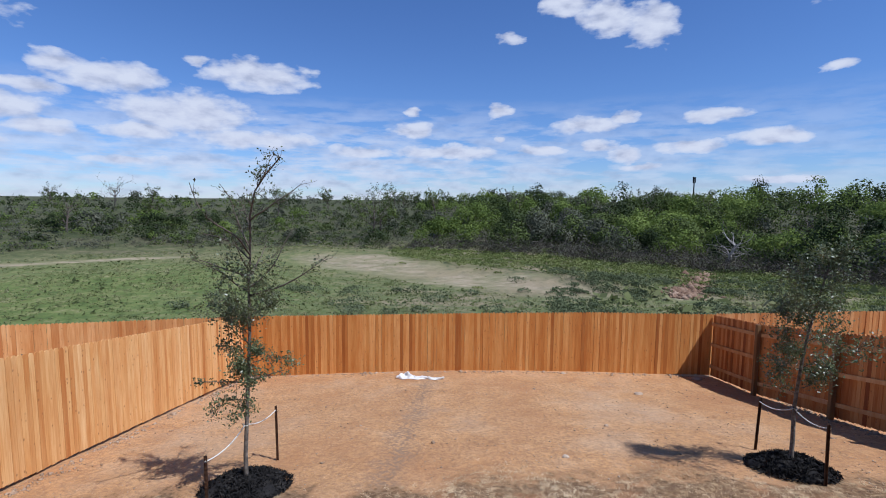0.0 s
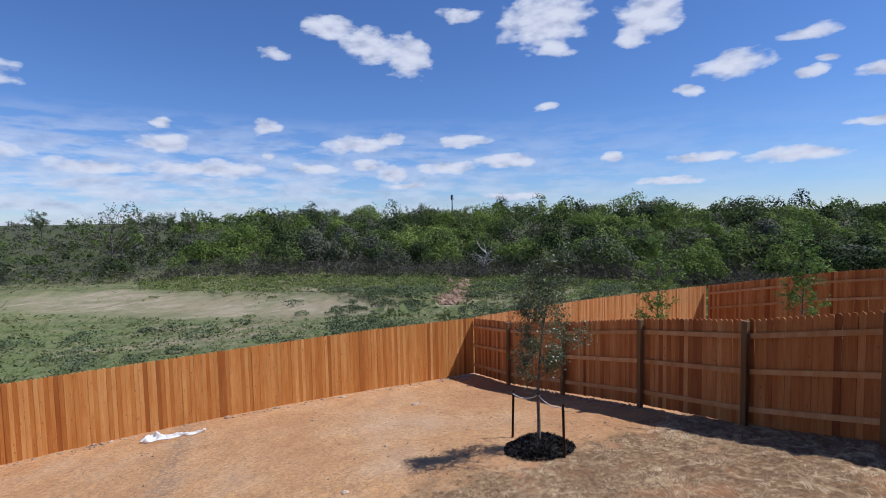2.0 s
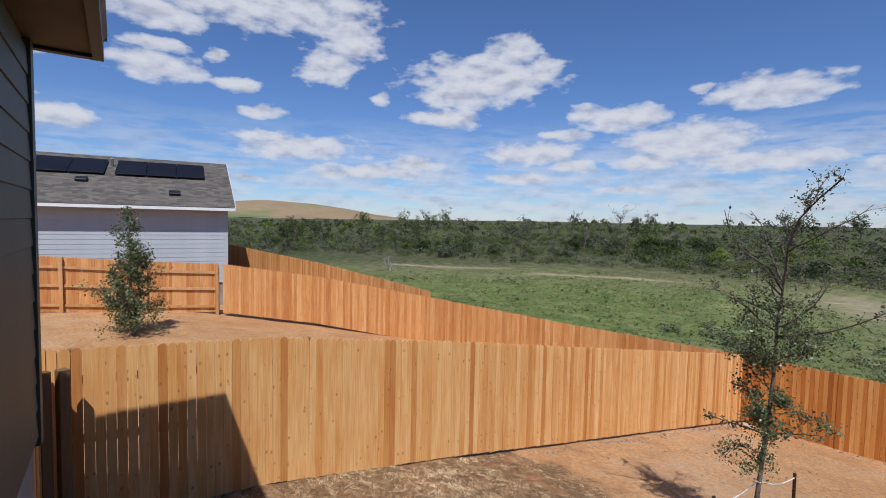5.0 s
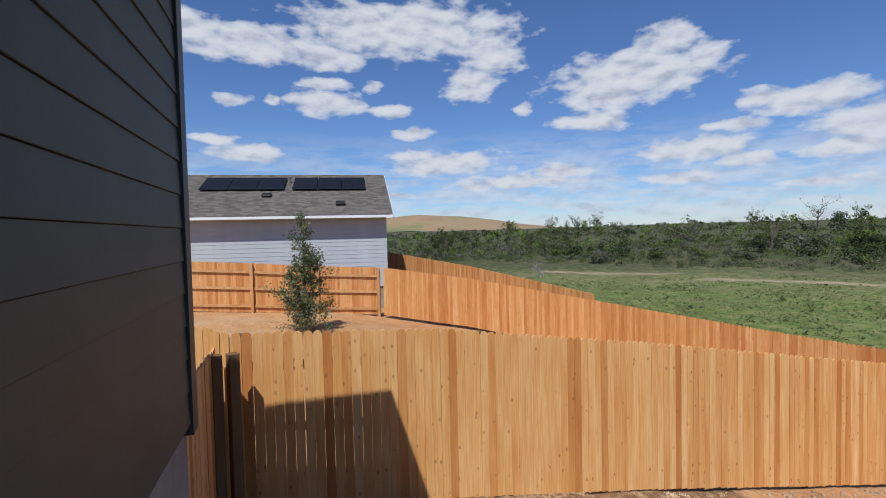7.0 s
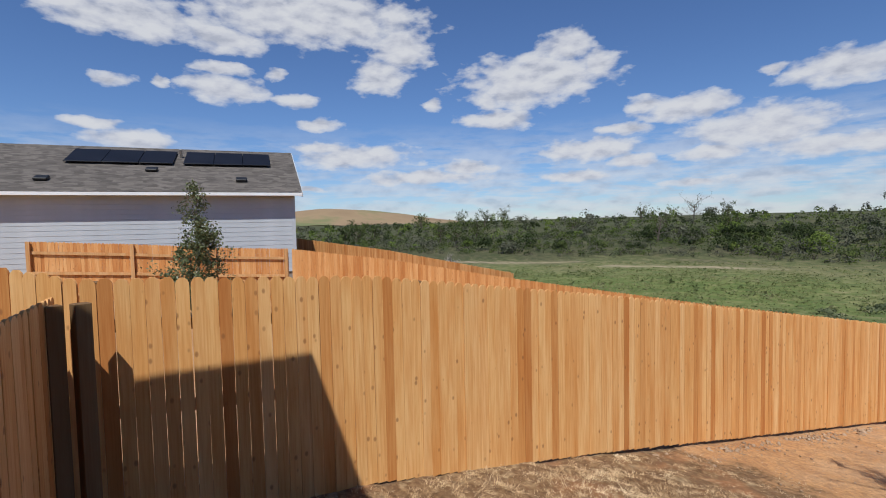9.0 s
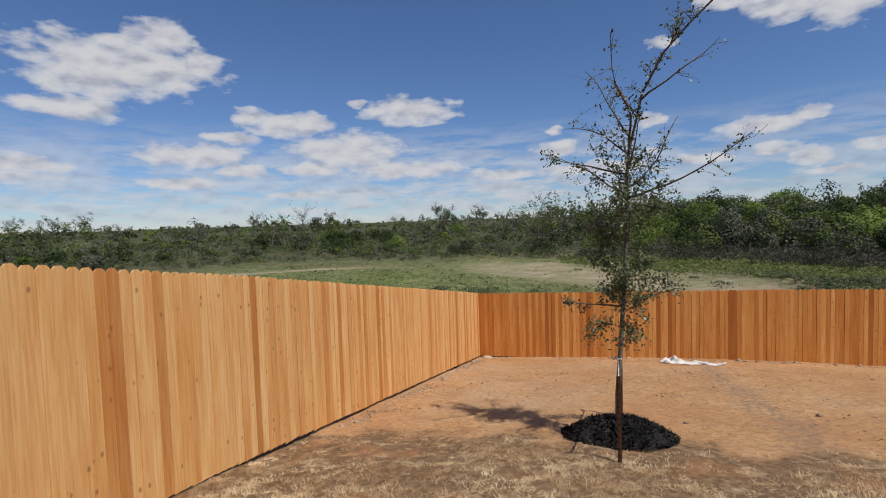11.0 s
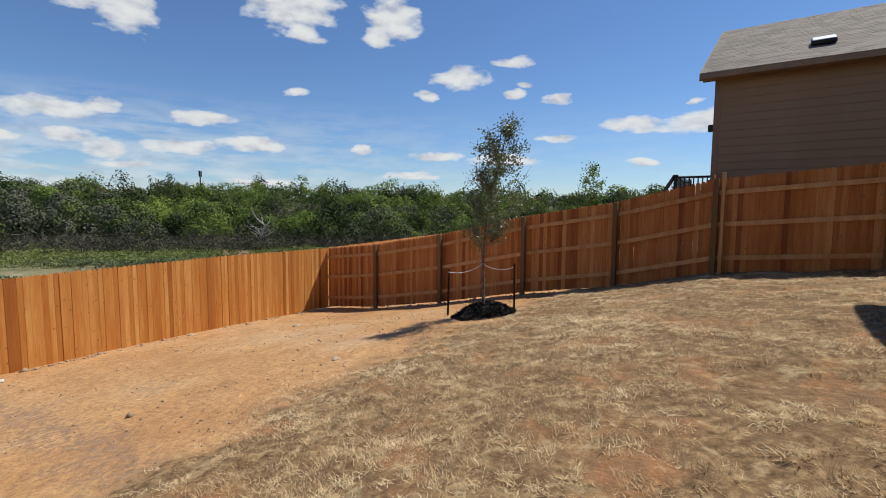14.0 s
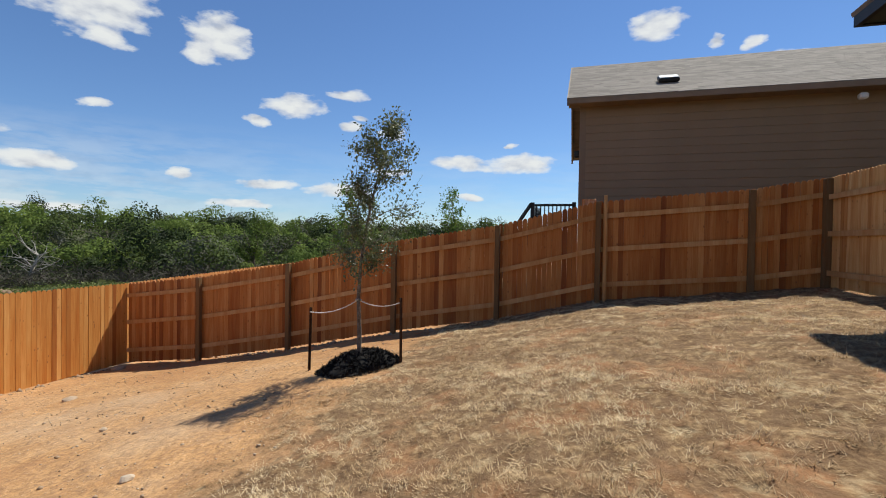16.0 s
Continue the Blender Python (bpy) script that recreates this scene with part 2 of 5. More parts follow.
CEDAR = wood_material("cedar", [(0.0, (0.52, 0.225, 0.066)), (0.15, (0.63, 0.32, 0.108)), (0.35, (0.79, 0.49, 0.21)), (0.6, (0.72, 0.41, 0.155)), (0.8, (0.81, 0.53, 0.25)), (1.0, (0.68, 0.36, 0.125))])
# reddish cedar, darkened so that its colour carries the right fence's shade
CEDAR_SHADE = wood_material("cedar_shade_red", [(0.0, (0.27, 0.090, 0.026)), (0.15, (0.40, 0.155, 0.044)), (0.5, (0.49, 0.210, 0.064)), (0.8, (0.56, 0.270, 0.095)), (1.0, (0.62, 0.33, 0.125))], 1.1, knots=0.9)
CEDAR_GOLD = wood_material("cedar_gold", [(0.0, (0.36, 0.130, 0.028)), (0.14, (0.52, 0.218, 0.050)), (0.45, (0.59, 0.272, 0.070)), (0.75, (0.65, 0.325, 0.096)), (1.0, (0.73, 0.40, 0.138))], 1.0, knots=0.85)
CEDAR_FAR = wood_material("cedar_neighbour", [(0.0, (0.52, 0.235, 0.078)), (0.5, (0.65, 0.345, 0.132)), (1.0, (0.72, 0.42, 0.185))])
RAIL = wood_material("rail_timber", [(0.0, (0.52, 0.30, 0.13)), (1.0, (0.62, 0.38, 0.18))], 0.7, knots=0.0)
POST = wood_material("treated_post", [(0.0, (0.17, 0.105, 0.05)), (1.0, (0.24, 0.15, 0.07))], 0.8, knots=0.0)
SIDING_OWN = noisy_material("siding_grey_green", [(0.3, (0.056, 0.064, 0.050)), (0.7, (0.070, 0.079, 0.062))], 3.0, 4.0, 0.55, (40.0, 0.12, 0.004))
TRIM_OWN = noisy_material("trim_dark_green", [(0.3, (0.045, 0.055, 0.050)), (0.7, (0.06, 0.07, 0.062))], 5.0, 3.0, 0.5, (30.0, 0.1, 0.003))
FASCIA_OWN = noisy_material("fascia_black", [(0.3, (0.022, 0.024, 0.024)), (0.7, (0.035, 0.036, 0.035))], 5.0, 3.0, 0.5)
SOFFIT_OWN = noisy_material("soffit_tan", [(0.3, (0.085, 0.062, 0.042)), (0.7, (0.105, 0.078, 0.053))], 3.0, 3.0, 0.7)
CONCRETE = noisy_material("foundation_concrete", [(0.25, (0.185, 0.168, 0.145)), (0.5, (0.27, 0.248, 0.22)), (0.75, (0.36, 0.335, 0.30))], 2.2, 7.0, 0.9, (25.0, 0.4, 0.01), (0.7, (0.30, 0.25, 0.20), 0.5))
SIDING_GREY = noisy_material("siding_pale_grey", [(0.3, (0.40, 0.42, 0.44)), (0.7, (0.46, 0.48, 0.50))], 1.5, 4.0, 0.6)
SIDING_TAN = noisy_material("siding_tan", [(0.3, (0.235, 0.165, 0.098)), (0.7, (0.275, 0.195, 0.118))], 1.2, 4.0, 0.6, (30.0, 0.1, 0.004))
TRIM_TAN = noisy_material("trim_brown", [(0.3, (0.20, 0.14, 0.09)), (0.7, (0.24, 0.17, 0.11))], 3.0, 3.0, 0.6)
TRIM_WHITE = noisy_material("trim_white", [(0.3, (0.68, 0.68, 0.67)), (0.7, (0.76, 0.76, 0.75))], 3.0, 3.0, 0.5)
BLACK_METAL = noisy_material("black_metal", [(0.3, (0.015, 0.015, 0.016)), (0.7, (0.03, 0.03, 0.03))], 6.0, 3.0, 0.45, metal=0.3)
PANEL = noisy_material("solar_glass", [(0.3, (0.008, 0.008, 0.010)), (0.7, (0.012, 0.012, 0.015))], 1.0, 2.0, 0.4, spec=0.15)
TPOST = noisy_material("rusty_steel", [(0.3, (0.045, 0.028, 0.02)), (0.55, (0.09, 0.045, 0.025)), (0.8, (0.16, 0.075, 0.035))], 18.0, 5.0, 0.7, (60.0, 0.4, 0.003), metal=0.5)
ROPE = noisy_material("white_rope", [(0.3, (0.62, 0.58, 0.50)), (0.7, (0.80, 0.77, 0.70))], 60.0, 3.0, 0.9)
BARK = noisy_material("bark_grey", [(0.3, (0.075, 0.06, 0.048)), (0.5, (0.15, 0.125, 0.10)), (0.75, (0.30, 0.265, 0.22))], 22.0, 5.0, 0.9, (40.0, 0.6, 0.006))
TWIG = noisy_material("twig_brown", [(0.3, (0.085, 0.065, 0.05)), (0.7, (0.17, 0.135, 0.105))], 10.0, 3.0, 0.9)
DEADWOOD = noisy_material("dead_wood", [(0.3, (0.26, 0.23, 0.20)), (0.7, (0.45, 0.41, 0.36))], 6.0, 3.0, 0.9)
OAK_LEAF = leaf_material("oak_leaf", [(0.0, (0.042, 0.054, 0.023)), (0.4, (0.098, 0.120, 0.048)), (0.75, (0.165, 0.190, 0.080)), (1.0, (0.29, 0.29, 0.16))], 3.0, 0.4, 0.25, 0.45, 0.5)
FRESH_LEAF = leaf_material("fresh_leaf", [(0.0, (0.075, 0.14, 0.025)), (0.6, (0.15, 0.25, 0.05)), (1.0, (0.24, 0.34, 0.09))], 2.0, 0.5, 0.4)
BUSH_LEAF = leaf_material("bush_leaf", [(0.0, (0.036, 0.046, 0.020)), (0.35, (0.068, 0.088, 0.030)), (0.7, (0.110, 0.140, 0.040)), (1.0, (0.165, 0.195, 0.060))], 0.22, 0.8, 0.20, 0.25, 0.05)
BUSH_BRIGHT = leaf_material("mesquite_leaf", [(0.0, (0.085, 0.118, 0.028)), (0.5, (0.150, 0.200, 0.044)), (1.0, (0.235, 0.285, 0.075))], 0.22, 0.7, 0.34, 0.25, 0.05)
BUSH_DARK = leaf_material("dark_oak_leaf", [(0.0, (0.020, 0.028, 0.013)), (0.5, (0.038, 0.052, 0.020)), (1.0, (0.068, 0.085, 0.032))], 0.22, 0.8, 0.12, 0.3, 0.05)
BUSH_GREY = leaf_material("grey_brush_leaf", [(0.0, (0.062, 0.066, 0.045)), (0.5, (0.108, 0.112, 0.074)), (1.0, (0.170, 0.165, 0.115))], 0.22, 0.8, 0.15, 0.3, 0.05)
MEADOW = leaf_material("meadow_green", [(0.0, (0.110, 0.135, 0.042)), (0.5, (0.175, 0.205, 0.062)), (1.0, (0.260, 0.270, 0.105))], 0.3, 0.8, 0.25, 0.35, 0.05)
SAGE = leaf_material("sage_leaf", [(0.0, (0.075, 0.092, 0.045)), (0.5, (0.128, 0.150, 0.075)), (1.0, (0.200, 0.215, 0.120))], 0.3, 0.8, 0.25, 0.35, 0.05)
CLOD = leaf_material("red_clod", [(0.0, (0.10, 0.062, 0.040)), (0.5, (0.20, 0.125, 0.082)), (1.0, (0.33, 0.235, 0.165))], 0.6, 0.95, 0.0, 0.6, 0.05)
BRUSH = leaf_material("dry_brush", [(0.0, (0.040, 0.036, 0.029)), (0.5, (0.092, 0.081, 0.065)), (1.0, (0.17, 0.150, 0.122))], 0.3, 0.9, 0.2, 0.5, 0.05)
WEED = leaf_material("field_weed", [(0.0, (0.080, 0.094, 0.042)), (0.4, (0.150, 0.172, 0.064)), (0.7, (0.225, 0.225, 0.105)), (1.0, (0.38, 0.33, 0.20))], 0.16, 0.9, 0.3, 0.4, 0.05)
STRAW = leaf_material("dry_grass", [(0.0, (0.21, 0.120, 0.060)), (0.3, (0.45, 0.297, 0.158)), (0.65, (0.73, 0.555, 0.335)), (1.0, (0.90, 0.77, 0.53))], 1.1, 0.75, 0.25, 0.42)
MULCH = leaf_material("black_mulch", [(0.0, (0.008, 0.008, 0.008)), (0.6, (0.022, 0.020, 0.019)), (1.0, (0.065, 0.058, 0.050))], 6.0, 0.9, 0.0, 0.45, 0.08)
STONE = leaf_material("pebble_stone", [(0.0, (0.22, 0.14, 0.085)), (0.6, (0.36, 0.25, 0.16)), (1.0, (0.52, 0.42, 0.32))], 0.5, 0.9, 0.0)
CLOTH = noisy_material("white_cloth", [(0.3, (0.55, 0.50, 0.45)), (0.7, (0.80, 0.77, 0.72))], 6.0, 5.0, 0.9, (14.0, 0.5, 0.02))
HILL_MAT = noisy_material("hill_soil", [(0.3, (0.23, 0.155, 0.088)), (0.5, (0.28, 0.195, 0.11)), (0.62, (0.16, 0.17, 0.07)), (0.75, (0.13, 0.145, 0.06))], 0.018, 5.0, 0.95)


def shingle_material(name, stops):
    m, nt, bsdf = material(name, 0.92)
    p = coords(nt, "Object")
    v = nt.nodes.new("ShaderNodeTexVoronoi")
    v.inputs["Scale"].default_value = 1.0
    nt.links.new(vec_node(nt, "MULTIPLY", p, (3.4, 3.4, 14.0)), v.inputs["Vector"])
    grit = noise_node(nt, p, 90.0, 3.0)
    c = ramp_node(nt, nt_sep(nt, v.outputs["Color"]), stops)
    c = mix_node(nt, math_node(nt, "MULTIPLY", grit, 0.6), c, (0.45, 0.44, 0.43), "MULTIPLY")
    nt.links.new(c, bsdf.inputs["Base Color"])
    bump(nt, bsdf, grit, 0.4, 0.006)
    return m


SHINGLE_DARK = shingle_material("shingle_dark", [(0.0, (0.085, 0.074, 0.064)), (0.5, (0.125, 0.108, 0.094)), (1.0, (0.175, 0.152, 0.132))])
SHINGLE = shingle_material("shingle_grey_brown", [(0.0, (0.20, 0.165, 0.138)), (0.5, (0.26, 0.218, 0.183)), (1.0, (0.31, 0.263, 0.222))])


def ground_material():
    """Bare orange soil, straw-dry sod near the house, rough green field beyond the lots with worn clay."""
    m, nt, bsdf = material("ground", 0.95, 0.0, 0.15)
    g = nt.nodes.new("ShaderNodeNewGeometry")
    pos = g.outputs["Position"]
    sep = nt.nodes.new("ShaderNodeSeparateXYZ")
    nt.links.new(pos, sep.inputs[0])
    x, y = sep.outputs[0], sep.outputs[1]
    fine, mid, broad = noise_node(nt, pos, 14.0, 6.0, 0.65), noise_node(nt, pos, 1.6, 5.0, 0.6), noise_node(nt, pos, 0.33, 5.0, 0.6)
    # soil
    soil = ramp_node(nt, mid, [(0.28, (0.42, 0.212, 0.086)), (0.5, (0.53, 0.292, 0.125)), (0.75, (0.59, 0.35, 0.168))])
    soil = mix_node(nt, ramp_node(nt, fine, [(0.42, 0.0), (0.62, 0.75)]), soil, (0.30, 0.165, 0.085))
    grit = noise_node(nt, pos, 45.0, 3.0, 0.6)
    soil = mix_node(nt, ramp_node(nt, grit, [(0.56, 0.0), (0.66, 0.6)]), soil, (0.24, 0.135, 0.075))
    soil = mix_node(nt, ramp_node(nt, grit, [(0.30, 0.55), (0.38, 0.0)]), soil, (0.72, 0.52, 0.34))
    soil = mix_node(nt, ramp_node(nt, broad, [(0.52, 0.0), (0.72, 0.45)]), soil, (0.50, 0.38, 0.26))
    soil = mix_node(nt, ramp_node(nt, broad, [(0.32, 0.65), (0.50, 0.0)]), soil, (0.36, 0.172, 0.074))
    track = math_node(nt, "ABSOLUTE", math_node(nt, "ADD", x, math_node(nt, "ADD", math_node(nt, "MULTIPLY", y, -0.04), math_node(nt, "MULTIPLY", mid, 0.7))))
    soil = mix_node(nt, math_node(nt, "MULTIPLY", ramp_node(nt, track, [(0.05, 0.75), (0.38, 0.0)]), ramp_node(nt, fine, [(0.42, 0.1), (0.56, 1.0)])), soil, (0.25, 0.165, 0.105))
    # sod
    sod = ramp_node(nt, fine, [(0.30, (0.085, 0.046, 0.023)), (0.50, (0.20, 0.117, 0.058)), (0.72, (0.42, 0.285, 0.148))])
    sod = mix_node(nt, ramp_node(nt, mid, [(0.52, 0.0), (0.64, 0.8)]), sod, (0.31, 0.148, 0.068))
    clump = noise_node(nt, pos, 5.5, 4.0, 0.6)
    sod = mix_node(nt, ramp_node(nt, clump, [(0.46, 0.0), (0.62, 0.6)]), sod, (0.175, 0.105, 0.058))
    sod = mix_node(nt, ramp_node(nt, clump, [(0.30, 0.5), (0.44, 0.0)]), sod, (0.52, 0.40, 0.235))
    edge = math_node(nt, "SUBTRACT", y, math_node(nt, "ADD", math_node(nt, "MULTIPLY", x, 0.07), 5.55))
    edge = math_node(nt, "ADD", edge, math_node(nt, "MULTIPLY", math_node(nt, "SUBTRACT", mid, 0.5), 2.2))
    edge = math_node(nt, "ADD", edge, math_node(nt, "MULTIPLY", math_node(nt, "SUBTRACT", fine, 0.5), 1.2))
    beside = math_node(nt, "MULTIPLY", math_node(nt, "SUBTRACT", -5.43, x), 8.0)
    bare = math_node(nt, "MAXIMUM", ramp_node(nt, math_node(nt, "ADD", edge, 0.5), [(0.30, 0.0), (0.75, 1.0)]), beside, clamp=True)
    yard = mix_node(nt, bare, sod, soil)
    # field
    fmid = noise_node(nt, vec_node(nt, "MULTIPLY", pos, (0.10, 0.22, 0.2)), 1.0, 7.0, 0.68)
    green = ramp_node(nt, fmid, [(0.28, (0.070, 0.088, 0.032)), (0.42, (0.118, 0.142, 0.048)), (0.50, (0.150, 0.155, 0.066)), (0.56, (0.205, 0.175, 0.098)), (0.66, (0.30, 0.235, 0.145))])
    tuft = noise_node(nt, pos, 0.9, 6.0, 0.75)
    green = mix_node(nt, ramp_node(nt, tuft, [(0.52, 0.0), (0.64, 0.65)]), green, (0.075, 0.086, 0.040))
    green = mix_node(nt, ramp_node(nt, tuft, [(0.34, 0.8), (0.46, 0.0)]), green, (0.25, 0.205, 0.125))
    green = mix_node(nt, ramp_node(nt, mid, [(0.50, 0.0), (0.68, 0.6)]), green, (0.055, 0.072, 0.030))
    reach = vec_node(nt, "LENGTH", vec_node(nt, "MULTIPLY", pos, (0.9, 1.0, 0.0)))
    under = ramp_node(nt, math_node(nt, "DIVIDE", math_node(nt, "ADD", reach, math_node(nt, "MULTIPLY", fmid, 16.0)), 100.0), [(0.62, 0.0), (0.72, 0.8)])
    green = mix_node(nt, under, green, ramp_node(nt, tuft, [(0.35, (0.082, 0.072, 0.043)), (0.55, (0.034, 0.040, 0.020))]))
    band = ramp_node(nt, math_node(nt, "DIVIDE", math_node(nt, "ADD", reach, math_node(nt, "MULTIPLY", fmid, 14.0)), 100.0), [(0.34, 0.0), (0.44, 0.0), (0.50, 1.0), (0.66, 0.8), (0.74, 0.0)])
    band = math_node(nt, "MULTIPLY", band, ramp_node(nt, math_node(nt, "DIVIDE", math_node(nt, "ADD", x, 30.0), 60.0), [(0.54, 1.0), (0.68, 0.15)]))
    green = mix_node(nt, math_node(nt, "MULTIPLY", band, ramp_node(nt, tuft, [(0.36, 0.65), (0.58, 0.10)])), green, (0.225, 0.195, 0.098))
    lush = ramp_node(nt, math_node(nt, "DIVIDE", math_node(nt, "ADD", math_node(nt, "SUBTRACT", -4.0, x), math_node(nt, "MULTIPLY", fmid, 10.0)), 30.0), [(0.1, 0.0), (0.7, 0.85)])
    lush = math_node(nt, "MULTIPLY", lush, ramp_node(nt, math_node(nt, "DIVIDE", math_node(nt, "ADD", reach, math_node(nt, "MULTIPLY", tuft, 10.0)), 100.0), [(0.50, 1.0), (0.66, 0.1)]))
    green = mix_node(nt, lush, green, ramp_node(nt, tuft, [(0.32, (0.26, 0.235, 0.115)), (0.42, (0.165, 0.185, 0.056)), (0.52, (0.115, 0.155, 0.038)), (0.64, (0.075, 0.108, 0.028))]))
    streak = noise_node(nt, vec_node(nt, "MULTIPLY", pos, (0.35, 1.6, 0.5)), 1.0, 6.0, 0.7)
    clay = mix_node(nt, ramp_node(nt, mid, [(0.3, 0.0), (0.7, 1.0)]), (0.29, 0.22, 0.145), (0.42, 0.335, 0.23))

    def strip(a, b, wide):
        """1 on a worn strip from a to b, 0 away from it."""
        ax, ay = a
        ux, uy = b[0] - ax, b[1] - ay
        n = math.hypot(ux, uy)
        dx, dy = math_node(nt, "SUBTRACT", x, ax), math_node(nt, "SUBTRACT", y, ay)
        along = math_node(nt, "ADD", math_node(nt, "MULTIPLY", dx, ux / n), math_node(nt, "MULTIPLY", dy, uy / n))
        across = math_node(nt, "ABSOLUTE", math_node(nt, "SUBTRACT", math_node(nt, "MULTIPLY", dx, -uy / n), math_node(nt, "MULTIPLY", dy, -ux / n)))
        past = math_node(nt, "MAXIMUM", math_node(nt, "MULTIPLY", along, -1.0), math_node(nt, "SUBTRACT", along, n))
        d = math_node(nt, "ADD", math_node(nt, "MAXIMUM", past, 0.0), across)
        d = math_node(nt, "DIVIDE", math_node(nt, "ADD", d, math_node(nt, "MULTIPLY", math_node(nt, "SUBTRACT", fmid, 0.5), wide * 5.0)), wide)
        return math_node(nt, "MULTIPLY", ramp_node(nt, d, [(0.25, 0.95), (1.15, 0.0)]), ramp_node(nt, streak, [(0.36, 1.0), (0.60, 0.30)]))

    worn = None
    for a, b, wide in STRIPS:
        s = strip(a, b, wide)
        worn = s if worn is None else math_node(nt, "MAXIMUM", worn, s)
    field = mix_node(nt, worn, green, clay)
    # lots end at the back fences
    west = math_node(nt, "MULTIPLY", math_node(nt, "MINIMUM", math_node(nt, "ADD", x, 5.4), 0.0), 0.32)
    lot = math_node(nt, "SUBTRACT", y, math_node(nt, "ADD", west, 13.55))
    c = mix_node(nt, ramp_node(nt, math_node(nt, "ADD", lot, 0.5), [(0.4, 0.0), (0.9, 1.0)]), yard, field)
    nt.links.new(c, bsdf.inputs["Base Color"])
    bump(nt, bsdf, math_node(nt, "ADD", math_node(nt, "ADD", fine, math_node(nt, "MULTIPLY", clump, 1.2)), math_node(nt, "MULTIPLY", mid, 1.5)), 0.6, 0.045)
    return m


# ---- land ----
STRIPS = [((-14.0, 50.0), (-2.0, 43.0), 3.2), ((-2.0, 43.0), (11.0, 35.5), 3.0), ((17.0, 33.0), (24.5, 44.0), 0.9), ((-42.0, 42.0), (-27.0, 51.0), 1.0), ((-60.0, 32.0), (-47.0, 43.0), 0.9), ((-4.0, 57.0), (12.0, 53.0), 1.6)]
LEFT_Y, LEFT_Z = [-8, 1.15, 1.8, 3.88, 4.39, 5.58, 6.3, 9.5, 13.4, 16], [1.98, 1.44, 1.36, 1.04, 0.94, 0.76, 0.64, 0.12, -0.52, -0.9]
RIGHT_Y, RIGHT_Z = [-8, 0, 3.22, 5.03, 7.06, 9.43, 11.47, 13.4, 16], [2.4, 1.89, 1.54, 1.11, 0.78, 0.27, -0.08, -0.29, -0.7]
FAR_Q, FAR_Z = [0, 13, 22, 35, 50, 60, 75, 110, 170, 300, 5000], [-0.4, -0.6, -1.6, -1.9, -1.7, -0.9, 0.7, 2.9, 5.0, 6.0, 6.0]


def smooth(a):
    a = np.clip(a, 0, 1)
    return a * a * (3 - 2 * a)


def lot_ground(x, y):
    """The sloping lots: from the left fence's foot to the right fence's, slightly crowned between."""
    u = np.clip((x + 5.4) / 14.0, -0.3, 1.25)
    return np.interp(y, LEFT_Y, LEFT_Z) * (1 - u) + np.interp(y, RIGHT_Y, RIGHT_Z) * u + 0.2 * np.sin(np.pi * np.clip(u, 0, 1))


def land(x, y):
    x, y = np.asarray(x, float), np.asarray(y, float)
    q = np.hypot(np.where(x < 0, 0.8, 0.92) * x, y)
    far = np.interp(q, FAR_Q, FAR_Z)
    az = np.degrees(np.arctan2(x, np.maximum(y, 1e-3)))
    far = far - 1.3 * smooth((-az - 45) / 30) * smooth((q - 40) / 50)
    far = far + 0.35 * np.sin(x * 0.11 + 1.0) * np.sin(y * 0.13) * smooth((q - 20) / 20)
    # a low bank behind the worn clay
    bank = np.exp(-(((x + 1.5) * 0.5 + (y - 46.5) * 0.86) / 2.6) ** 2) * smooth((22 - np.abs(x + 2)) / 10)
    far = far + 0.9 * bank
    line = 13.4 + 0.32 * np.minimum(x + 5.4, 0)
    return lot_ground(x, np.minimum(y, line + 2)) * (1 - smooth((y - line) / 8)) + far * smooth((y - line) / 8)


def axis(fine0, fine1, step, far):
    a, s = list(np.arange(fine0, fine1, step)), step
    hi, lo = [a[-1]], [a[0]]
    while hi[-1] < far:
        s *= 1.11
        hi.append(hi[-1] + s)
    s = step
    while lo[-1] > -far:
        s *= 1.11
        lo.append(lo[-1] - s)
    return np.array(lo[:0:-1] + a + hi[1:])


def mesh_object(name, verts, faces, mat, parent=None, label="", smooth_it=False):
    me = bpy.data.meshes.new(name)
    me.from_pydata(verts if isinstance(verts, list) else verts.tolist(), [], faces if isinstance(faces, list) else faces.tolist())
    me.materials.append(mat)
    if smooth_it:
        me.polygons.foreach_set("use_smooth", [True] * len(me.polygons))
    me.update()
    ob = new(name, me)
    if parent:
        ob.parent = parent
    if label:
        tagged(ob, label)
    return ob


def part(name, bm, mat, parent, label=""):
    me = bpy.data.meshes.new(name)
    bm.to_mesh(me)
    bm.free()
    me.materials.append(mat)
    ob = new(name, me)
    ob.parent = parent
    if label:
        tagged(ob, label)
    return ob


def shared(name, me, m, parent):
    """A piece on a mesh that alike pieces share."""
    ob = new(name, me)
    ob.parent, ob.matrix_basis = parent, m
    return ob


def thing(name, at, label, category, group="", kind=""):
    ob = new(name)
    ob.empty_display_size = 0.1
    ob.location = at
    return tagged(ob, label, category, group, kind)


def add_box(bm, lo, hi, m=None, bevel=0.0):
    c, s = [(a + b) / 2 for a, b in zip(lo, hi)], [b - a for a, b in zip(lo, hi)]
    mm = Matrix.Translation(c) @ Matrix.Diagonal((*s, 1))
    r = bmesh.ops.create_cube(bm, size=1.0, matrix=(m @ mm) if m else mm)
    if bevel:
        edges = list({e for v in r["verts"] for e in v.link_edges})
        bmesh.ops.bevel(bm, geom=edges, offset=bevel, segments=1, affect="EDGES")


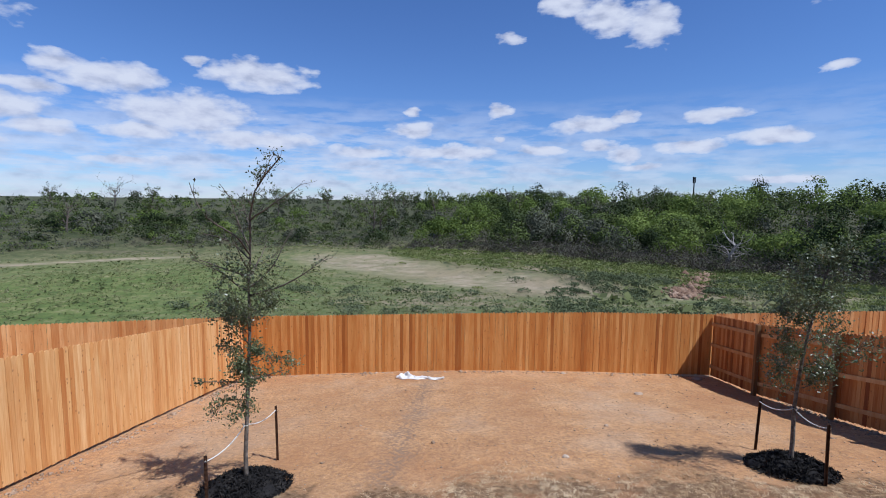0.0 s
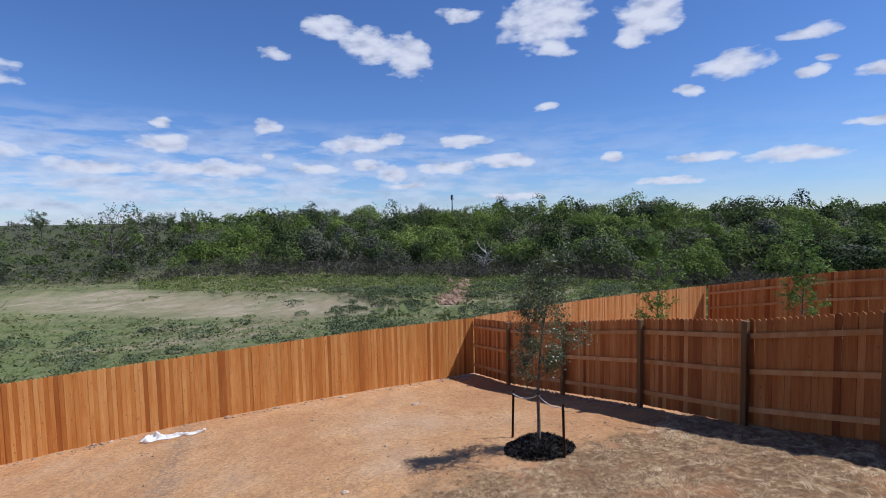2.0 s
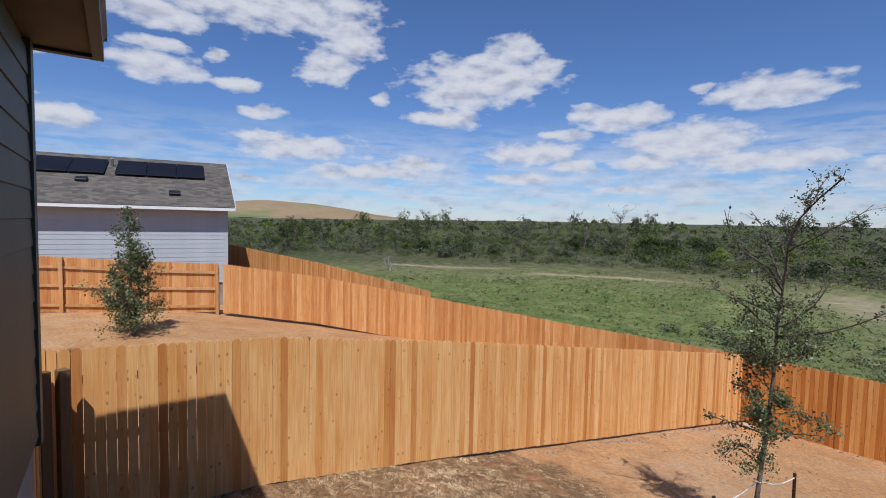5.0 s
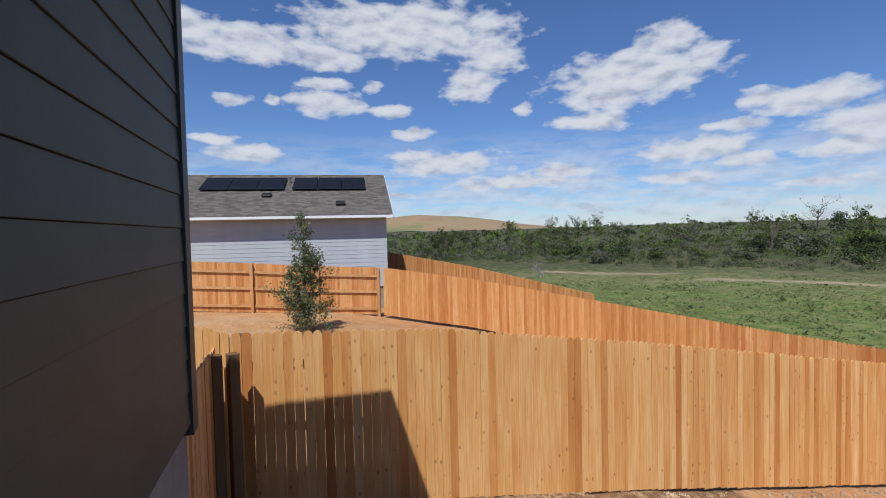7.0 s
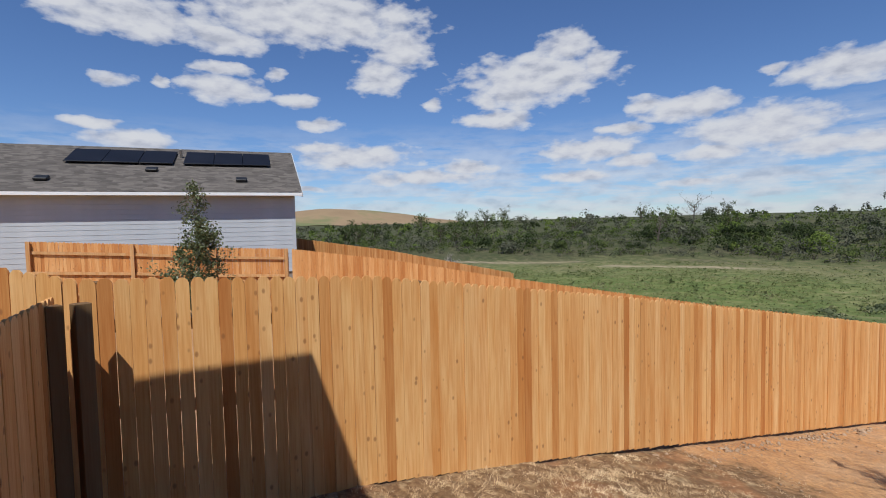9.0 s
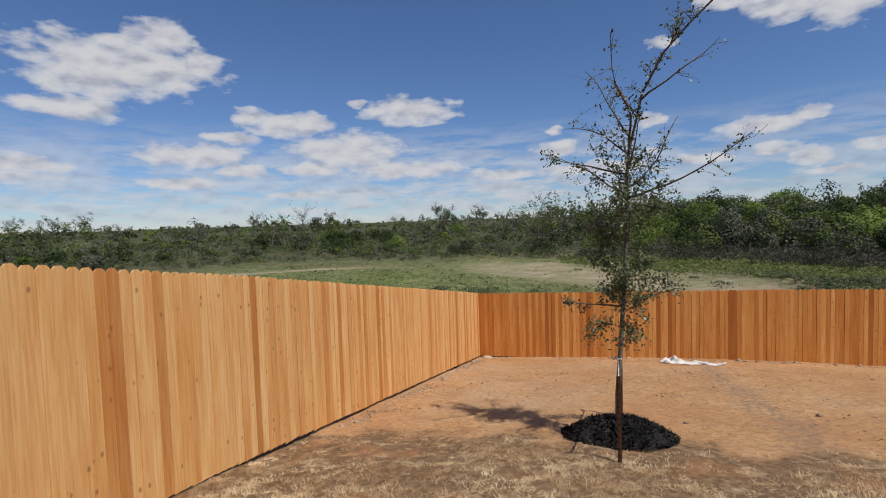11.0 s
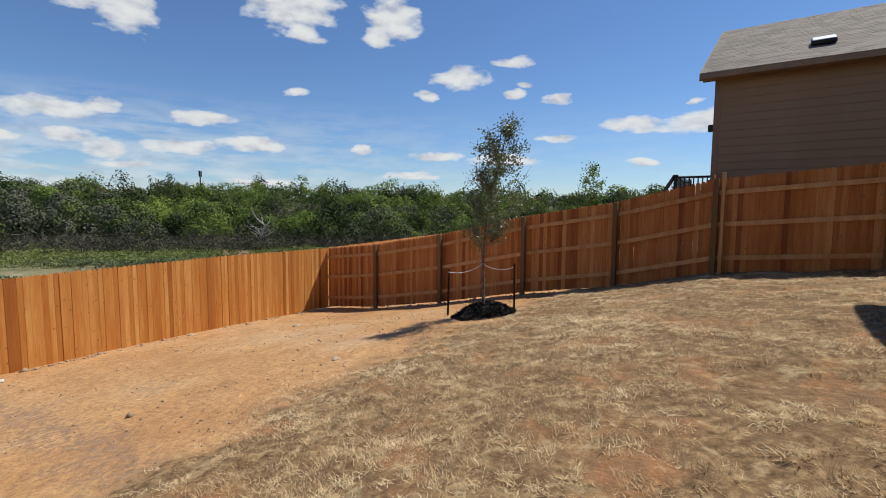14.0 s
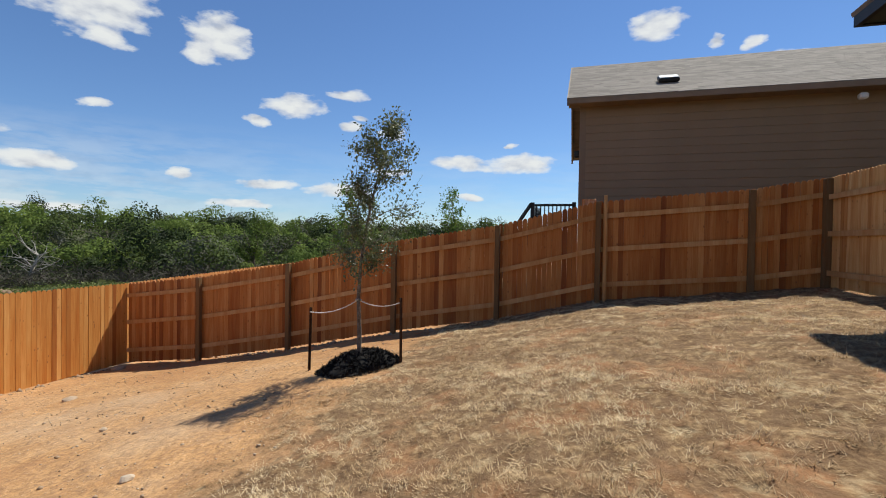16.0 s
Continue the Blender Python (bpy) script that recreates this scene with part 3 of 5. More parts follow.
def box_mesh(name, lo, hi, mat, bevel=0.0):
    bm = bmesh.new()
    add_box(bm, lo, hi, None, bevel)
    me = bpy.data.meshes.new(name)
    bm.to_mesh(me)
    bm.free()
    me.materials.append(mat)
    return me


rng = np.random.default_rng(7)

gx, gy = axis(-5.8, 9.6, 0.085, 4200), axis(-1.2, 13.8, 0.085, 4200)
XX, YY = np.meshgrid(gx, gy)


def uneven(x, y, size, seed):
    """Smooth random relief, about -1 to 1, of the given size in metres."""
    lattice = np.random.default_rng(seed).uniform(-1, 1, (64, 64))
    u, v = np.asarray(x) / size, np.asarray(y) / size
    i, j = np.floor(u).astype(int), np.floor(v).astype(int)
    a, b = smooth(u - i), smooth(v - j)
    i, j, i1, j1 = i % 64, j % 64, (i + 1) % 64, (j + 1) % 64
    return (lattice[i, j] * (1 - a) + lattice[i1, j] * a) * (1 - b) + (lattice[i, j1] * (1 - a) + lattice[i1, j1] * a) * b


def sod_lump(x, y):
    return 0.8 * uneven(x + 0.07 * y, y, 0.42, 1) + 0.8 * uneven(x, y - 0.2 * x, 0.19, 2)


def sod_end(x):
    return 5.55 + 0.07 * x + 0.5 * uneven(x, 0 * x, 1.3, 3)


def sod_top(x, y):
    """The yard's surface with its relief: rough laid sod near the house, raked soil beyond."""
    near = smooth((9.6 - np.abs(x - 1.7)) / 1.0) * smooth((7.8 - np.abs(y - 6.2)) / 1.0)
    sod = smooth((sod_end(x) - y) / 0.3 + 0.5)
    return land(x, y) + near * (0.014 * uneven(x, y, 0.6, 4) + 0.006 * uneven(x, y, 0.22, 5) + sod * (0.030 + 0.024 * sod_lump(x, y)))


ZZ = sod_top(XX, YY) + smooth((9.6 - np.abs(XX - 1.7)) / 1.0) * smooth((7.8 - np.abs(YY - 6.2)) / 1.0) * rng.normal(0, 1, XX.shape) * 0.005
nx = len(gx)
idx = np.arange(len(gy) * nx).reshape(len(gy), nx)
quads = np.stack([idx[:-1, :-1], idx[:-1, 1:], idx[1:, 1:], idx[1:, :-1]], -1).reshape(-1, 4)
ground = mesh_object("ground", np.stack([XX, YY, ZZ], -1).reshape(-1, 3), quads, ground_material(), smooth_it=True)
tagged(ground, "orange bare soil, dry straw sod and rough green field", "ground", kind="structure")


def gz(x, y):
    return float(land(x, y))


# ---- fences ----
PITCH, TALL = 0.0895, 1.80


def picket_mesh(name, mat, w=0.0876, h=TALL, t=0.016):
    """A dog-eared picket, foot at the origin, face towards -y."""
    k = w / 2
    prof = [(-k, 0), (k, 0), (k, h - 0.040), (k - 0.009, h - 0.018), (k - 0.027, h), (-k + 0.027, h), (-k + 0.009, h - 0.018), (-k, h - 0.040)]
    n = len(prof)
    verts = [(x, 0.0, z) for x, z in prof] + [(x, t, z) for x, z in prof]
    faces = [tuple(range(n)), tuple(range(2 * n - 1, n - 1, -1))] + [(a, a + n, (a + 1) % n + n, (a + 1) % n) for a in range(n)]
    faces = [f[::-1] if i > 1 else f for i, f in enumerate(faces)]
    me = bpy.data.meshes.new(name)
    me.from_pydata(verts, [], faces)
    me.materials.append(mat)
    return me


def fence(label, line, mat, face, rails, posts, group="", lift=0.05, single=True, rail_mat=None, post_mat=None, jitter=1.0):
    """A picket fence along line [(x, y, foot z)]. face: the side (+1 left of the line, -1 right) that shows the pickets' faces; posts and rails stand behind."""
    rail_mat, post_mat = rail_mat or RAIL, post_mat or POST
    base = thing("fence", (line[0][0], line[0][1], line[0][2]), label, "fence", group)
    inv = Matrix.Translation(base.location).inverted()
    me = picket_mesh("picket", mat)
    joined_v, joined_f = [], []
    for (x0, y0, z0), (x1, y1, z1) in zip(line[:-1], line[1:]):
        n = max(1, round(math.hypot(x1 - x0, y1 - y0) / PITCH))
        ang = math.atan2(y1 - y0, x1 - x0)
        ux, uy = math.cos(ang), math.sin(ang)
        side = (-uy * face, ux * face)
        turn = ang + (math.pi if face > 0 else 0)
        for k in range(n):
            f = (k + 0.5) / n
            px, py, pz = x0 + (x1 - x0) * f, y0 + (y1 - y0) * f, z0 + (z1 - z0) * f + lift
            r = rng.normal(0, 1, 3) * jitter
            m = Matrix.Translation((px + side[0] * (0.02 + 0.003 * r[1]), py + side[1] * (0.02 + 0.003 * r[1]), pz + 0.004 * r[0])) @ Matrix.Rotation(turn + 0.022 * r[2], 4, "Z") @ Matrix.Rotation(0.0016 * r[2], 4, "Y")
            if single:
                shared("picket", me, inv @ m, base)
            else:
                o = len(joined_v)
                joined_v += [tuple(inv @ m @ v.co) for v in me.vertices]
                joined_f += [tuple(o + i for i in p.vertices) for p in me.polygons]
        if rails:
            for h in rails:
                bm = bmesh.new()
                a, b = Vector((x0, y0, z0 + h)), Vector((x1, y1, z1 + h))
                off = Vector((-side[0], -side[1], 0)) * 0.02
                up = Vector((0, 0, 1))
                s = Vector((-side[0], -side[1], 0))
                vs = [bm.verts.new(p + off + s * u + up * v) for p in (a, b) for u, v in ((0, -0.043), (0.038, -0.043), (0.038, 0.043), (0, 0.043))]
                for q in ((0, 1, 2, 3), (7, 6, 5, 4), (0, 4, 5, 1), (1, 5, 6, 2), (2, 6, 7, 3), (3, 7, 4, 0)):
                    bm.faces.new([vs[i] for i in q])
                bmesh.ops.recalc_face_normals(bm, faces=bm.faces)
                bm.transform(inv)
                part("rail", bm, rail_mat, base)
    if joined_v:
        tagged(mesh_object("pickets", joined_v, joined_f, mat, base), kind="stuff")
    if posts:
        pm = box_mesh("post", (-0.044, -0.044, -0.5), (0.044, 0.044, TALL - 0.03), post_mat, 0.004)
        for px, py, pz, ang in posts:
            shared("post", pm, inv @ Matrix.Translation((px, py, pz + lift)) @ Matrix.Rotation(ang, 4, "Z"), base)
    return base


def foot_line(points, zf):
    return [(x, y, zf(x, y)) for x, y in points]


RAILS = (0.28, 0.92, 1.52)
left_line = [(-5.4, y, float(np.interp(y, LEFT_Y, LEFT_Z))) for y in (-0.85, 1.15, 3.88, 5.58, 6.3, 9.5, 13.38)]
fence("sunlit golden cedar picket fence with rounded tops", left_line, CEDAR, -1, RAILS, [(-5.48, y, float(np.interp(y, LEFT_Y, LEFT_Z)), 0) for y in (-0.8, 1.6, 4.0, 6.4, 8.8, 11.2)], "yard fences")
back_line = [(-5.4, 13.4, -0.52), (-2.0, 13.4, -0.43), (1.6, 13.4, -0.33), (5.0, 13.4, -0.27), (8.40, 13.4, -0.29)]
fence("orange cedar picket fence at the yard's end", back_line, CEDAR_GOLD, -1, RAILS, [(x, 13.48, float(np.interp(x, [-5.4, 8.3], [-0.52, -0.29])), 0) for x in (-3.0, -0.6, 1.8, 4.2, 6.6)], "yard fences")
RIGHT_PTS = [(8.32, 13.36, -0.29), (8.46, 11.47, -0.08), (8.73, 9.43, 0.27), (8.76, 7.06, 0.78), (8.91, 5.03, 1.11), (9.01, 3.22, 1.55), (9.12, 0.75, 1.75), (9.18, -0.36, 1.93)]
# shade on this side is partly in the pickets' darker colour
fence("reddish cedar fence with shade put into its colour, seen from its rails and posts", RIGHT_PTS, CEDAR_SHADE, 1, None, None, "yard fences")


def inner_frame(pts):
    """Rails and posts on the yard's side of the right fence."""
    base = bpy.data.objects["fence.002"]
    inv = Matrix.Translation(base.location).inverted()
    pm = box_mesh("post", (-0.046, -0.046, -0.4), (0.046, 0.046, TALL - 0.02), POST, 0.004)
    for x, y, z in pts[1:]:
        shared("post", pm, inv @ Matrix.Translation((x - 0.085, y, z + 0.05)), base)
    for (x0, y0, z0), (x1, y1, z1) in zip(pts[:-1], pts[1:]):
        for h in RAILS:
            bm = bmesh.new()
            a, b = Vector((x0 - 0.005, y0, z0 + h + 0.05)), Vector((x1 - 0.005, y1, z1 + h + 0.05))
            vs = [bm.verts.new(p + Vector((u, 0, v))) for p in (a, b) for u, v in ((0, -0.043), (-0.038, -0.043), (-0.038, 0.043), (0, 0.043))]
            for q in ((0, 1, 2, 3), (7, 6, 5, 4), (0, 4, 5, 1), (1, 5, 6, 2), (2, 6, 7, 3), (3, 7, 4, 0)):
                bm.faces.new([vs[i] for i in q])
            bmesh.ops.recalc_face_normals(bm, faces=bm.faces)
            bm.transform(inv)
            part("rail", bm, RAIL, base)
    x, y, z = pts[5]
    shared("post", box_mesh("tall_post", (-0.03, -0.03, -0.4), (0.03, 0.03, TALL + 0.10), RAIL, 0.004), inv @ Matrix.Translation((x - 0.07, y - 0.12, z + 0.05)), base)


inner_frame(RIGHT_PTS)
fence("short cedar return fence between house and side fence", [(9.15, -0.40, 1.93), (6.49, -0.40, 1.93)], CEDAR, 1, RAILS, [(9.1, -0.34, 1.93, 0)], "yard fences", rail_mat=RAIL)
fence("low cedar return fence with a corner post", [(-5.30, -0.98, 1.46), (-3.52, -0.98, 1.46)], CEDAR, 1, RAILS, [(-5.10, -0.935, 1.46, 0.5), (-5.12, -0.80, 1.46, 0.5)], "yard fences")
fence("cedar fence bending away beside the neighbour's side yard", [(-5.40, -0.86, 1.56), (-6.3, -2.4, 1.84)], CEDAR, 1, RAILS, None, "yard fences")

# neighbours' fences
fence("short cedar fence between side fence and tan house", [(9.10, 3.27, 1.60), (11.2, 3.50, 1.78)], CEDAR_SHADE, -1, RAILS, None, "neighbour fences")
WEST_CORNER, WEST_BEND = (-18.5, 2.8), (-15.0, 9.2)
fence("neighbour's cedar back fence meeting the yard's corner", [(-5.5, 13.42, -0.53), (-9.8, 11.9, -0.41), (WEST_BEND[0], WEST_BEND[1], 0.02)], CEDAR_FAR, 1, RAILS, None, "neighbour fences", single=True)
fence("neighbour's orange cedar side fence", [(*WEST_BEND, 0.02), (-17.0, 5.9, 0.69), (*WEST_CORNER, 1.15)], CEDAR_FAR, 1, RAILS, None, "neighbour fences", single=True)
fence("neighbour's cedar fence with rails facing the yard", [(-18.6, 2.7, 1.15), (-18.9, 0.4, 1.28), (-19.2, -1.9, 1.47), (-19.6, -4.5, 1.63)], CEDAR_FAR, -1, RAILS, None, "neighbour fences")


def plain_frame(pts, side, base):
    inv = Matrix.Translation(base.location).inverted()
    pm = box_mesh("post", (-0.05, -0.05, -0.4), (0.05, 0.05, TALL), RAIL, 0.004)
    for x, y, z in pts:
        shared("post", pm, inv @ Matrix.Translation((x + side * 0.09, y, z + 0.05)), base)


plain_frame([(-18.6, 2.6, 1.15), (-18.9, 0.4, 1.28), (-19.2, -1.9, 1.47), (-19.6, -4.5, 1.63)], 1, bpy.data.objects["fence.009"])
fence("farther neighbour's cedar back fence running to the field", [(-15.4, 9.9, 0.09), (-22.0, 7.6, 0.77), (-31.0, 4.5, 1.38)], CEDAR_FAR, 1, None, None, "neighbour fences")
fence("neighbour's cedar back fence along the field", [(8.45, 13.5, -0.29), (13.5, 13.4, -0.12), (19.0, 13.0, -0.04)], CEDAR_FAR, -1, RAILS, None, "neighbour fences")
fence("neighbour's reddish cedar side fence", [(19.0, 12.9, -0.04), (19.6, 9.0, 0.82), (20.2, 5.0, 1.5)], CEDAR_SHADE, 1, RAILS, None, "neighbour fences")


# ---- houses ----
def lap_mesh(name, length, mat, expo=0.178):
    """One lap board along +x, its face towards -y, its thick, eased lower edge proud."""
    prof = [(0, 0), (-0.008, 0), (-0.010, 0.002), (-0.002, expo - 0.003), (0, expo - 0.003)]
    n = len(prof)
    verts = [(x, y, z) for x in (0, length) for y, z in prof]
    faces = [tuple(range(n)), tuple(range(2 * n - 1, n - 1, -1))] + [(a, a + n, (a + 1) % n + n, (a + 1) % n) for a in range(n)]
    faces = [f[::-1] if i < 2 else f for i, f in enumerate(faces)]
    me = bpy.data.meshes.new(name)
    me.from_pydata(verts, [], [f[::-1] for f in faces])
    me.materials.append(mat)
    return me


def lap_wall(parent, a, b, z0, z1, mat, expo=0.178):
    """Lap boards from a to b; the face looks to the right of a -> b."""
    inv = Matrix.Translation(parent.location).inverted()
    length = math.hypot(b[0] - a[0], b[1] - a[1])
    me = lap_mesh("lap_board", length, mat, expo)
    ang = math.atan2(b[1] - a[1], b[0] - a[0])
    n = int((z1 - z0) / expo) + 1
    for k in range(n):
        shared("lap_board", me, inv @ Matrix.Translation((a[0], a[1], z0 + k * expo)) @ Matrix.Rotation(ang, 4, "Z"), parent)


def prism(parent, name, pts, z0, z1, mat, label=""):
    """An upright block on a ground polygon."""
    bm = bmesh.new()
    o = Vector(parent.location)
    lo = [bm.verts.new(Vector((x, y, z0)) - o) for x, y in pts]
    hi = [bm.verts.new(Vector((x, y, z1)) - o) for x, y in pts]
    bm.faces.new(lo[::-1]), bm.faces.new(hi)
    for k in range(len(pts)):
        bm.faces.new([lo[k], lo[(k + 1) % len(pts)], hi[(k + 1) % len(pts)], hi[k]])
    bmesh.ops.recalc_face_normals(bm, faces=bm.faces)
    return part(name, bm, mat, parent, label)


def roof_slab(parent, eave_a, eave_b, ridge_b, ridge_a, mat, name="roof", courses=0.145, thick=0.05):
    """A sloping roof plane in stepped shingle courses from eave to ridge."""
    ea, eb, rb, ra = (Vector(p) for p in (eave_a, eave_b, ridge_b, ridge_a))
    nrm = (eb - ea).cross(ra - ea).normalized()
    if nrm.z < 0:
        nrm = -nrm
    n = max(2, int((ra - ea).length / courses))
    bm = bmesh.new()
    o = Vector(parent.location)
    rows = []
    for k in range(n):
        for f, lift in ((k / n, 0.0045), ((k + 1) / n, 0.003)):
            rows.append([bm.verts.new(p.lerp(q, f) + nrm * lift - o) for p, q in ((ea, ra), (eb, rb))])
    rows.append([bm.verts.new(q - nrm * thick - o) for q in (ra, rb)])
    rows.append([bm.verts.new(q - nrm * thick - o) for q in (ea, eb)])
    for r0, r1 in zip(rows, rows[1:] + rows[:1]):
        bm.faces.new([r0[0], r0[1], r1[1], r1[0]])
    for e in (0, 1):
        bm.faces.new([r[e] for r in rows])
    bmesh.ops.recalc_face_normals(bm, faces=bm.faces)
    return part(name, bm, mat, parent)


# own house
own = thing("house", (0.0, -3.0, 1.8), "dark grey-green lap-sided house on a concrete foundation", "house")
FLOOR, EAVE = 3.31, 5.74
FLOOR_R, EAVE_R = 3.02, 5.37  # the lower wing beside the landing
LX, MX, RX, YL, YR = -3.46, 2.0, 6.45, -0.81, 0.06
prism(own, "foundation", [(LX + 0.01, YL - 0.01), (LX + 0.01, -9.6), (RX - 0.02, -9.6), (RX - 0.02, YL - 0.01)], 0.9, FLOOR, CONCRETE, "bare stained concrete foundation")
prism(own, "foundation", [(MX - 0.01, YL), (RX - 0.02, YL), (RX - 0.02, YR - 0.02), (MX - 0.01, YR - 0.02)], 1.0, FLOOR_R, CONCRETE, "bare stained concrete foundation")
prism(own, "wall", [(LX, YL), (LX, -9.6), (RX, -9.6), (RX, YL)], FLOOR, EAVE, SIDING_OWN)
prism(own, "wall", [(MX, YL + 0.003), (RX, YL + 0.003), (RX, YR), (MX, YR)], FLOOR_R, EAVE_R - 0.004, SIDING_OWN)
lap_wall(own, (MX, YL + 0.018), (LX + 0.08, YL + 0.018), FLOOR + 0.02, EAVE - 0.15, SIDING_OWN, 0.168)
lap_wall(own, (RX - 0.08, YR + 0.018), (MX, YR + 0.018), FLOOR_R + 0.02, EAVE_R - 0.15, SIDING_OWN, 0.168)
lap_wall(own, (LX - 0.018, YL - 0.1), (LX - 0.018, -9.5), FLOOR + 0.02, EAVE - 0.15, SIDING_OWN, 0.168)
lap_wall(own, (RX + 0.018, -9.5), (RX + 0.018, YR - 0.08), FLOOR_R + 0.02, EAVE_R - 0.15, SIDING_OWN, 0.168)
for cx, cy, f0, e0 in ((LX + 0.03, YL, FLOOR, EAVE), (RX - 0.03, YR, FLOOR_R, EAVE_R)):
    prism(own, "corner_trim", [(cx - 0.055, cy - 0.07), (cx + 0.055, cy - 0.07), (cx + 0.055, cy + 0.04), (cx - 0.055, cy + 0.04)], f0 - 0.04, e0 - 0.01, TRIM_OWN)
# eaves
EL, EM, ER, EYL, EYR = -3.56, 1.65, 6.93, -0.45, 0.32
prism(own, "soffit", [(EL, EYL), (EL, -10.0), (ER, -10.0), (ER, EYL)], EAVE, EAVE + 0.03, SOFFIT_OWN, "tan painted soffit")
prism(own, "soffit", [(EM, EYL + 0.002), (ER, EYL + 0.002), (ER, EYR), (EM, EYR)], EAVE_R, EAVE_R + 0.028, TRIM_OWN, "dark painted soffit")
for a, b, e0 in (((EL - 0.03, EYL - 0.03), (ER, EYL + 0.03), EAVE), ((EL - 0.03, -10.0), (EL + 0.03, EYL - 0.03), EAVE), ((EM - 0.03, EYR - 0.03), (ER + 0.03, EYR + 0.03), EAVE_R), ((ER - 0.03, -10.0), (ER + 0.03, EYR - 0.03), EAVE_R), ((EM - 0.06, EYL + 0.04), (EM, EYR - 0.03), EAVE_R)):
    prism(own, "fascia", [a, (b[0], a[1]), b, (a[0], b[1])], e0 - 0.02, e0 + 0.17, FASCIA_OWN)
z_e, z_w = EAVE + 0.16, EAVE_R + 0.16
roof_slab(own, (EL - 0.06, EYL + 0.05, z_e), (ER + 0.06, EYL + 0.05, z_e), (3.6, -5.2, z_e + 2.2), (0.0, -5.2, z_e + 2.2), SHINGLE)
roof_slab(own, (EL - 0.06, -10.1, z_e), (EL - 0.06, EYL + 0.05, z_e), (0.0, -5.2, z_e + 2.2), (0.0, -5.21, z_e + 2.2), SHINGLE)
roof_slab(own, (ER + 0.06, EYL + 0.05, z_e), (ER + 0.06, -10.1, z_e), (3.6, -5.21, z_e + 2.2), (3.6, -5.2, z_e + 2.2), SHINGLE)
roof_slab(own, (ER + 0.06, -10.1, z_e), (EL - 0.06, -10.1, z_e), (0.0, -5.2, z_e + 2.2), (3.6, -5.2, z_e + 2.2), SHINGLE)
roof_slab(own, (EM - 0.06, EYR + 0.05, z_w), (ER + 0.06, EYR + 0.05, z_w), (ER + 0.06, EYL - 0.02, z_w + 0.36), (EM - 0.06, EYL - 0.02, z_w + 0.36), SHINGLE)

# landing and steps on which the walk begins
landing = thing("landing", (0.8, 0.0, 1.7), "plain timber landing with steps down beside the house wall", "porch")
prism(landing, "deck_frame", [(-0.33, -0.73), (1.88, -0.73), (1.88, 0.80), (-0.33, 0.80)], 2.95, 3.088, POST)
for k in range(11):
    prism(landing, "deck_board", [(-0.35, -0.74 + k * 0.142), (1.90, -0.74 + k * 0.142), (1.90, -0.74 + k * 0.142 + 0.136), (-0.35, -0.74 + k * 0.142 + 0.136)], 3.09, 3.13, POST)
for px, py in ((-0.25, -0.6), (1.8, -0.6), (-0.25, 0.7), (1.8, 0.7)):
    prism(landing, "post", [(px - 0.045, py - 0.045), (px + 0.045, py - 0.045), (px + 0.045, py + 0.045), (px - 0.045, py + 0.045)], 1.2, 3.09, POST)
for k in range(7):
    x1 = -0.35 - k * 0.26
    z1 = 3.13 - 0.178 * (k + 1)
    prism(landing, "tread", [(x1 - 0.27, -0.70), (x1, -0.70), (x1, 0.40), (x1 - 0.27, 0.40)], z1 - 0.04, z1, POST)
    prism(landing, "riser", [(x1 - 0.02, -0.68), (x1, -0.68), (x1, 0.38), (x1 - 0.02, 0.38)], z1, z1 + 0.138, POST)
for yy in (-0.66, 0.34):
    bm = bmesh.new()
    o = Vector(landing.location)
    pts = [(-0.36, 2.90), (-0.36, 2.62), (-2.3, 1.32), (-2.3, 1.62)]
    vs = [bm.verts.new(Vector((x, yy + d, z)) - o) for d in (0, 0.04) for x, z in pts]
    for q in ((0, 1, 2, 3), (7, 6, 5, 4), (0, 4, 5, 1), (1, 5, 6, 2), (2, 6, 7, 3), (3, 7, 4, 0)):
        bm.faces.new([vs[i] for i in q])
    bmesh.ops.recalc_face_normals(bm, faces=bm.faces)
    part("stringer", bm, POST, landing)


